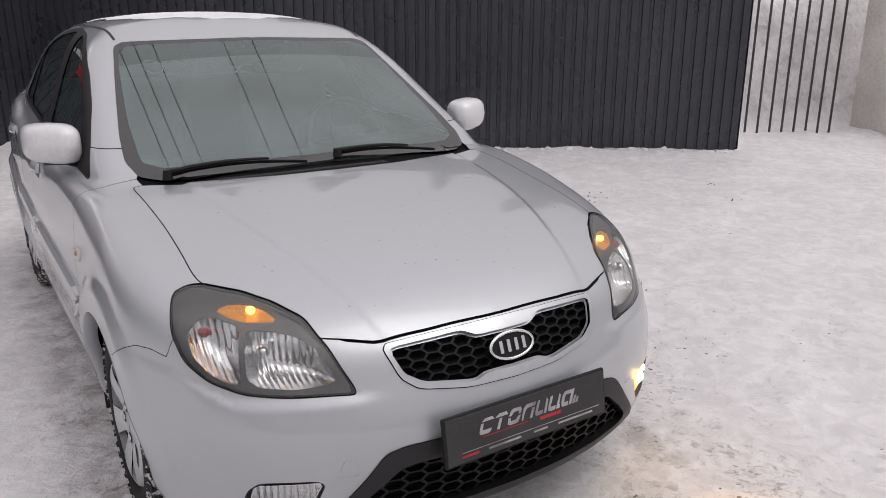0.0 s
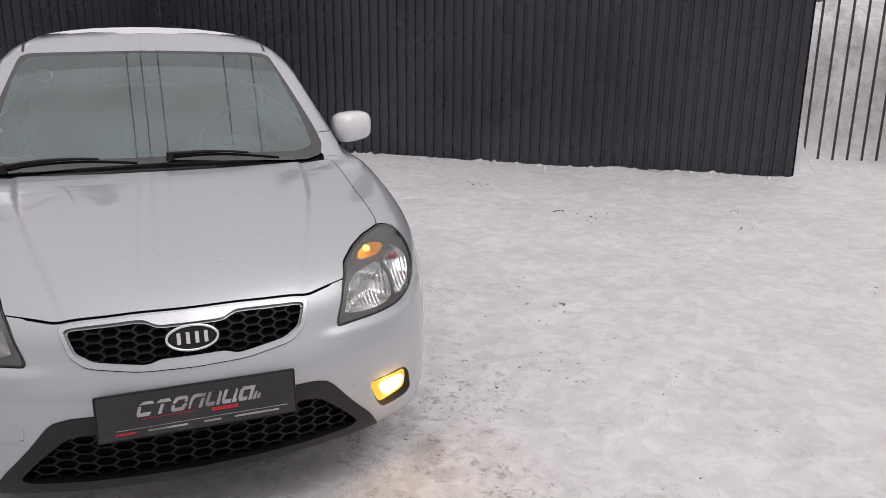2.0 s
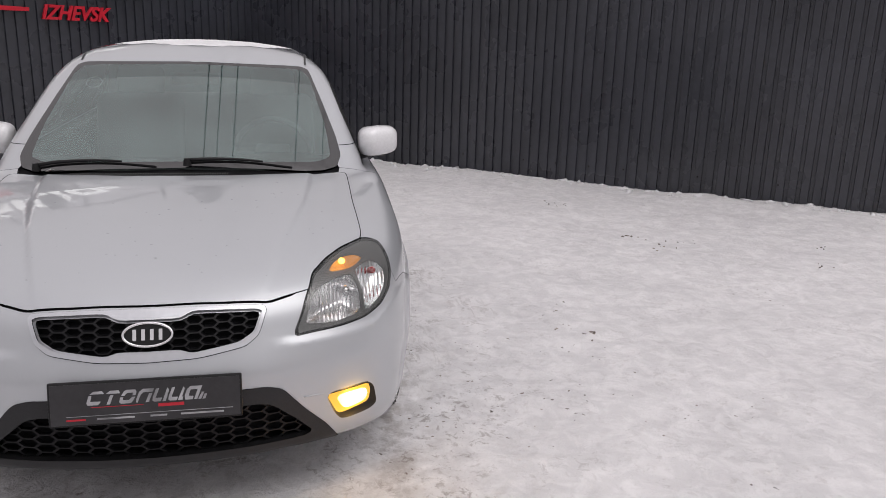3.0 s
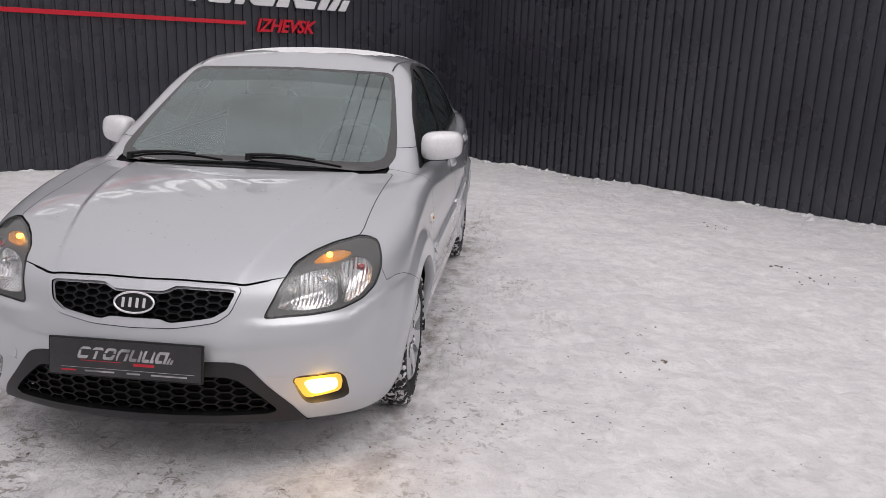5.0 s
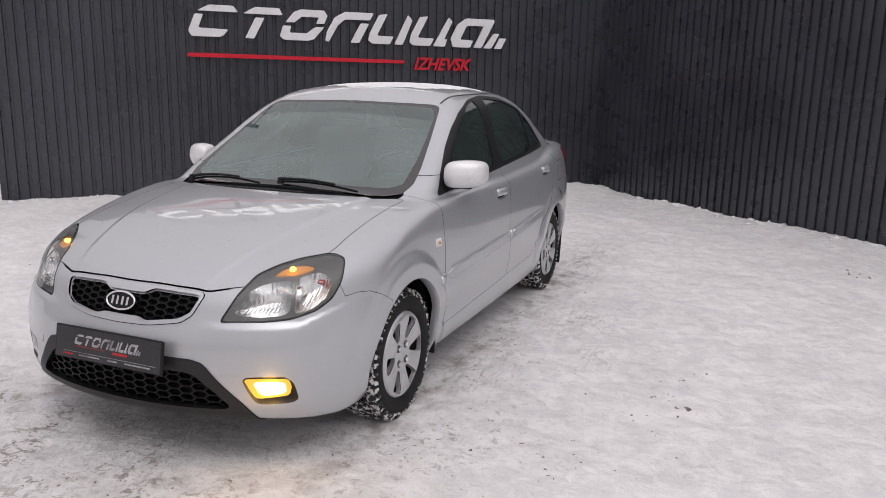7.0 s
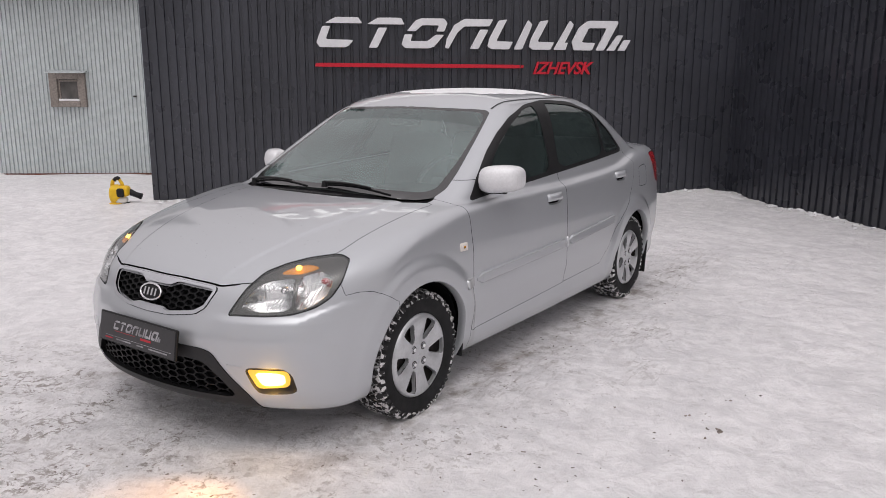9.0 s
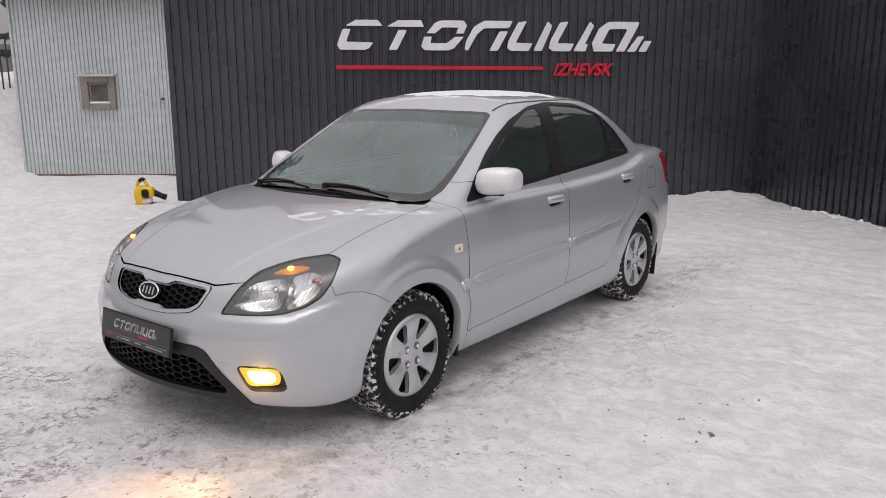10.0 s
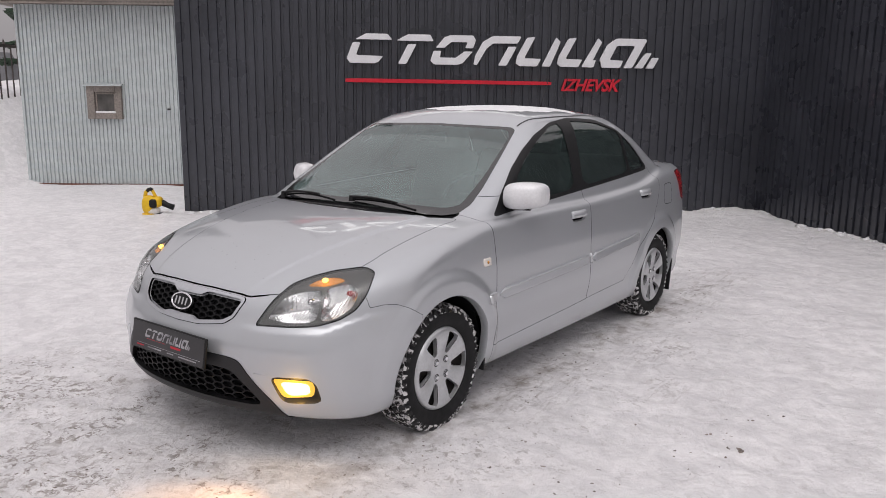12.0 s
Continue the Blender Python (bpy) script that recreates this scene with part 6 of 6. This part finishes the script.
# ---- pale plastered gate pillar ----
pil = thing("gate_pillar", "pale plastered masonry pillar with chipped foot beside the bar fence", "pillar")
PIL_M = pose(9.10, 2.97, 0, 0, 0, -20)
part("shaft", box_bm(0.95, 0.75, 3.2, PIL_M @ Matrix.Translation((0.05, 0, 1.55)), 0.02, 2), M_CONCRETE, pil, smooth=True)
part("cap", box_bm(1.1, 0.9, 0.12, PIL_M @ Matrix.Translation((0.05, 0, 3.21)), 0.02, 2), M_CONCRETE, pil)
part("post", box_bm(0.05, 0.05, 0.55, PIL_M @ Matrix.Translation((-0.46, -0.44, 0.2)), 0.006), M_FENCE, pil)

# ---- leaf blower in the snow ----
blower = thing("leaf_blower", "yellow and black leaf blower standing in the snow", "leaf blower", at=pose(-6.12, 2.84, -0.01, 0, 0, 36) @ Matrix.Scale(0.92, 4))


def blob(sx, sy, sz, at, k=3.0, seg=20):
    bm = bmesh.new()
    bmesh.ops.create_uvsphere(bm, u_segments=seg, v_segments=seg // 2 + 2, radius=1)
    for v in bm.verts:
        x, y, z = v.co
        n_ = (abs(x) ** k + abs(y) ** k + abs(z) ** k) ** (1 / k)
        v.co = (at[0] + sx * x / n_, at[1] + sy * y / n_, at[2] + sz * z / n_)
    return bm


part("fan_housing", blob(0.10, 0.09, 0.135, (-0.03, 0, 0.16), 2.6), M_YELLOW, blower, smooth=True)
part("engine_cover", blob(0.075, 0.085, 0.075, (0.075, 0.0, 0.205), 3.5), M_YELLOW, blower, smooth=True)
part("air_filter", blob(0.05, 0.03, 0.06, (0.055, -0.085, 0.19), 4), M_PLASTIC, blower, smooth=True)
part("fuel_tank", blob(0.085, 0.06, 0.045, (0.035, -0.02, 0.085), 3.5), M_CONCRETE, blower, smooth=True)
part("foot", box_bm(0.17, 0.14, 0.05, pose(-0.04, 0, 0.025), 0.02, 2), M_YELLOW, blower, smooth=True)
part("rear_foot", box_bm(0.08, 0.10, 0.04, pose(0.11, 0, 0.03), 0.014, 2), M_PLASTIC, blower, smooth=True)
grip = simple("handle", *tube([(-0.085, 0, 0.27), (-0.075, 0, 0.33), (-0.035, 0, 0.375), (0.015, 0, 0.37), (0.05, 0, 0.31), (0.065, 0, 0.25)], [0.03, 0.027, 0.025, 0.024, 0.024, 0.026], 8), M_YELLOW, blower)
simple("trigger_grip", *tube([(-0.05, -0.004, 0.352), (-0.03, -0.004, 0.374), (0.0, -0.004, 0.384), (0.025, -0.004, 0.365)], 0.027, 8), M_PLASTIC, grip)
simple("nozzle", *tube([(0.08, 0.03, 0.20), (0.14, 0.04, 0.185), (0.22, 0.05, 0.145), (0.29, 0.055, 0.12)], [0.050, 0.046, 0.038, 0.044], 12), M_PLASTIC, blower)

# ---- clods and grit thrown up by tyres ----
rnd = np.random.default_rng(11)
bm = bmesh.new()
bmesh.ops.create_icosphere(bm, subdivisions=1, radius=1)
ICO_V, ICO_F = np.array([v.co[:] for v in bm.verts]), np.array([[v.index for v in f.verts] for f in bm.faces])
bm.free()


def crumbs(P, size, stretch, flat, sunk, lean=(0, 6.283)):
    """Many uneven little lumps lying on the snow at the plan points P, as one mesh's vertices and faces."""
    n = len(P)
    th = rnd.uniform(*lean, n)
    L, W, H = size * stretch, size * rnd.uniform(0.5, 1.0, n), size * flat
    U = ICO_V[None] * (1 + 0.35 * rnd.standard_normal((n, len(ICO_V), 1)).clip(-1.5, 1.5))
    x, y, z = U[..., 0] * L[:, None], U[..., 1] * W[:, None], U[..., 2] * H[:, None]
    bow = 0.35 * (x / L[:, None]) ** 2 * L[:, None] * rnd.uniform(-1, 1, n)[:, None]
    y = y + bow
    c, s = np.cos(th)[:, None], np.sin(th)[:, None]
    X, Y = P[:, :1] + c * x - s * y, P[:, 1:] + s * x + c * y
    Z = snow_height(P[:, 0], P[:, 1])[:, None] + H[:, None] * sunk + z
    return np.stack([X, Y, Z], -1).reshape(-1, 3), (ICO_F[None] + (np.arange(n) * len(ICO_V))[:, None, None]).reshape(-1, 3)


def off_car(P):
    return P[~((np.abs(P[:, 0]) < 0.72) & (P[:, 1] > -0.7) & (P[:, 1] < 3.3))]


# flakes of dirt: thick before the bumper, thinner round the car, along the wheel tracks, a few far out
seeds = np.concatenate([rnd.normal((-0.5, -1.35), (0.9, 0.45), (60, 2)), rnd.normal((0.9, -0.8), (0.7, 0.6), (9, 2)), np.stack([rnd.normal(0.92, 0.12, 16), rnd.uniform(0.2, 4.4, 16)], -1),
                        rnd.normal((1.6, 0.3), (0.6, 0.9), (9, 2)), rnd.uniform((-3.5, -2.2), (5.0, 4.5), (14, 2))])
pick = rnd.integers(0, len(seeds), 700)
P = off_car(seeds[pick] + rnd.normal(0, 0.12, (700, 2)) * (1, 0.8))
size = rnd.uniform(0.0025, 0.0075, len(P))
V1, F1 = crumbs(P, size, rnd.uniform(0.9, 1.9, len(P)), 0.35, -0.1)
far_spots = np.array([(3.06, 4.05), (3.18, 2.68), (3.25, 2.35), (2.9, 4.1), (3.35, 2.5), (4.2, 1.7), (4.6, 2.2), (2.0, 0.6)])
P = np.repeat(far_spots, 4, 0) + rnd.normal(0, 0.045, (32, 2))
V2, F2 = crumbs(P, rnd.uniform(0.006, 0.013, 32), rnd.uniform(0.9, 1.5, 32), 0.7, 0.2)
M_CLOD = mat("dirty_ice_clod", (0.19, 0.16, 0.145), 0.8, grain=0.5, scale=50, blotch=0.6, blotch_scale=3)
tagged(simple("grit", np.concatenate([V1, V2]), np.concatenate([F1, F2 + len(V1)]), M_CLOD, None, smooth=False), "dark grit and dirty ice crumbs on the snow", "grit", kind="stuff")

# loose lumps of snow along the feet of the walls
t_ = rnd.uniform(0, 1, 230)
P = np.concatenate([WALL_C + (WALL_R - WALL_C) * t_[:150, None] + rn * np.abs(rnd.normal(0.03, 0.10, 150))[:, None], WALL_L + (WALL_C - WALL_L) * (0.03 + 0.97 * t_[150:, None]) + sn * np.abs(rnd.normal(0.03, 0.10, 80))[:, None]])
V3, F3 = crumbs(P, rnd.uniform(0.012, 0.045, len(P)) * rnd.uniform(0.5, 1, len(P)), rnd.uniform(0.9, 2.4, len(P)), 0.55, 0.1)
tagged(simple("snow_lumps", V3, F3, M_CLEANSNOW, None), "loose white lumps of snow along the feet of the walls", "snow", kind="stuff")

# ---- firs behind the yard, cables overhead ----
def fir(height, seed):
    r = random.Random(seed)
    tree = thing("fir_tree", "tall dark green fir with snow-dusted boughs behind the yard", "tree", group="firs behind the yard")
    simple("trunk", *tube([(0, 0, -0.3), (0.03, 0, height * 0.4), (0, 0.03, height * 0.8), (0, 0, height)], [0.16, 0.11, 0.05, 0.01], 8), M_BARK, tree)
    V, F = [], []
    z = 1.0
    while z < height - 0.1:
        reach = (1 - z / height) ** 0.8 * height * 0.24 + 0.15
        for _ in range(9):
            a = r.uniform(0, 2 * math.pi)
            L = reach * r.uniform(0.65, 1.1)
            n = max(3, int(L / 0.3))
            for q in range(n):
                t0, t1 = q / n, (q + 1.35) / n
                w = 0.20 * (1.1 - t0) * (0.6 + 0.5 * r.random()) + 0.05
                zz = lambda t: z - 0.30 * t * L + 0.12 * t * t * L + r.uniform(-0.04, 0.04)
                ca, sa = math.cos(a), math.sin(a)
                k = len(V)
                V += [(ca * L * t0, sa * L * t0, zz(t0)), (ca * L * (t0 + t1) / 2 - sa * w, sa * L * (t0 + t1) / 2 + ca * w, zz(t1) - 0.10), (ca * L * t1, sa * L * t1, zz(t1)), (ca * L * (t0 + t1) / 2 + sa * w, sa * L * (t0 + t1) / 2 - ca * w, zz(t1) - 0.10), (ca * L * (t0 + t1) / 2, sa * L * (t0 + t1) / 2, zz(t1) - 0.16)]
                F += [(k, k + 1, k + 2), (k, k + 2, k + 3), (k, k + 4, k + 1), (k, k + 3, k + 4), (k + 1, k + 4, k + 2), (k + 2, k + 4, k + 3)]
        z += 0.34 + 0.1 * r.random()
    simple("crown", V, F, M_NEEDLE, tree, smooth=False)
    return tree


fir_a = fir(9.0, 1)
fir_b = fir(7.0, 2)
spots = [(-9.0, 13.5, 1.0), (-7.2, 12.6, 0.8), (-5.6, 14.0, 1.1), (-3.6, 13.4, 0.9), (-1.5, 14.8, 1.15), (1.2, 15.0, 0.85), (3.6, 14.2, 1.0), (-12.0, 14.5, 1.2), (6.5, 14.0, 0.9), (9.5, 12.5, 1.0), (12.5, 10.5, 1.1), (-16, 12, 1.1), (-18.5, 8.5, 1.0)]
for i, (x, y, s) in enumerate(spots):
    src = (fir_a, fir_b)[i % 2]
    m_ = pose(x, y, float(snow_height(np.array([x]), np.array([y]))[0]), 0, 0, 47 * i)
    if i < 2:
        src.matrix_basis = m_
    else:
        t_ = copy_thing(src, m_)
        t_.scale = (s, s, s)

for yy in (-24.0, 38.0):
    pole = thing("utility_pole", "wooden utility pole with a crossarm carrying cables", "pole", group="utility poles", at=pose(0.9, yy, 0))
    simple("shaft", *tube([(0, 0, -0.3), (0, 0, 4), (0, 0, 8.2)], [0.14, 0.12, 0.09], 10), M_WOOD, pole)
    part("crossarm", box_bm(3.1, 0.1, 0.12, pose(0, 0, 7.8), 0.01), M_WOOD, pole)
for x0, x1, sag in ((-0.42, -0.38, 0.5), (-0.12, -0.10, 0.6), (0.27, 0.22, 0.45), (1.66, 1.70, 0.55), (2.25, 2.35, 0.7)):
    pts = [(x0 + (x1 - x0) * t, -24 + 62 * t, 7.86 - sag * 4 * t * (1 - t)) for t in np.linspace(0, 1, 33)]
    cable = simple("overhead_cable", *tube(pts, 0.014, 5), M_WIRE, None)
    tagged(cable, "black overhead cable strung between two poles", "cable", group="overhead cables")

# ---- far edge of the place ----
far_rng = random.Random(5)
V, F = [], []
for i in range(160):
    a = 2 * math.pi * i / 160
    R_ = 140 + far_rng.uniform(-8, 8)
    h_ = 9 + far_rng.uniform(-2.5, 3.5)
    k = len(V)
    da = math.pi / 150
    for z_, s_ in ((-1, 1.0), (h_ * 0.6, 0.95), (h_, 0.4)):
        V += [(R_ * math.cos(a - da * s_), R_ * math.sin(a - da * s_), z_), (R_ * math.cos(a + da * s_), R_ * math.sin(a + da * s_), z_), ((R_ + 6) * math.cos(a), (R_ + 6) * math.sin(a), z_)]
    for q in range(2):
        for e in range(3):
            e2 = (e + 1) % 3
            F.append((k + 3 * q + e, k + 3 * q + e2, k + 3 * q + 3 + e2, k + 3 * q + 3 + e))
    F.append((k + 6, k + 7, k + 8))
M_FARWOOD = mat("far_woods", (0.17, 0.17, 0.18), 0.9, grain=0.3, scale=0.4, blotch=0.3, blotch_scale=0.05)
tagged(simple("far_woods", V, F, M_FARWOOD, None), "hazy grey woods on the far edge", "woods", kind="stuff")
bar_fence("bar_fence", np.array([-13.35, 5.25]), np.array([-12.1, 2.4]), None, 2.46, 0.16, 0.010, "black steel bar fence with finials on top of a snow bank", (2.44,), True)
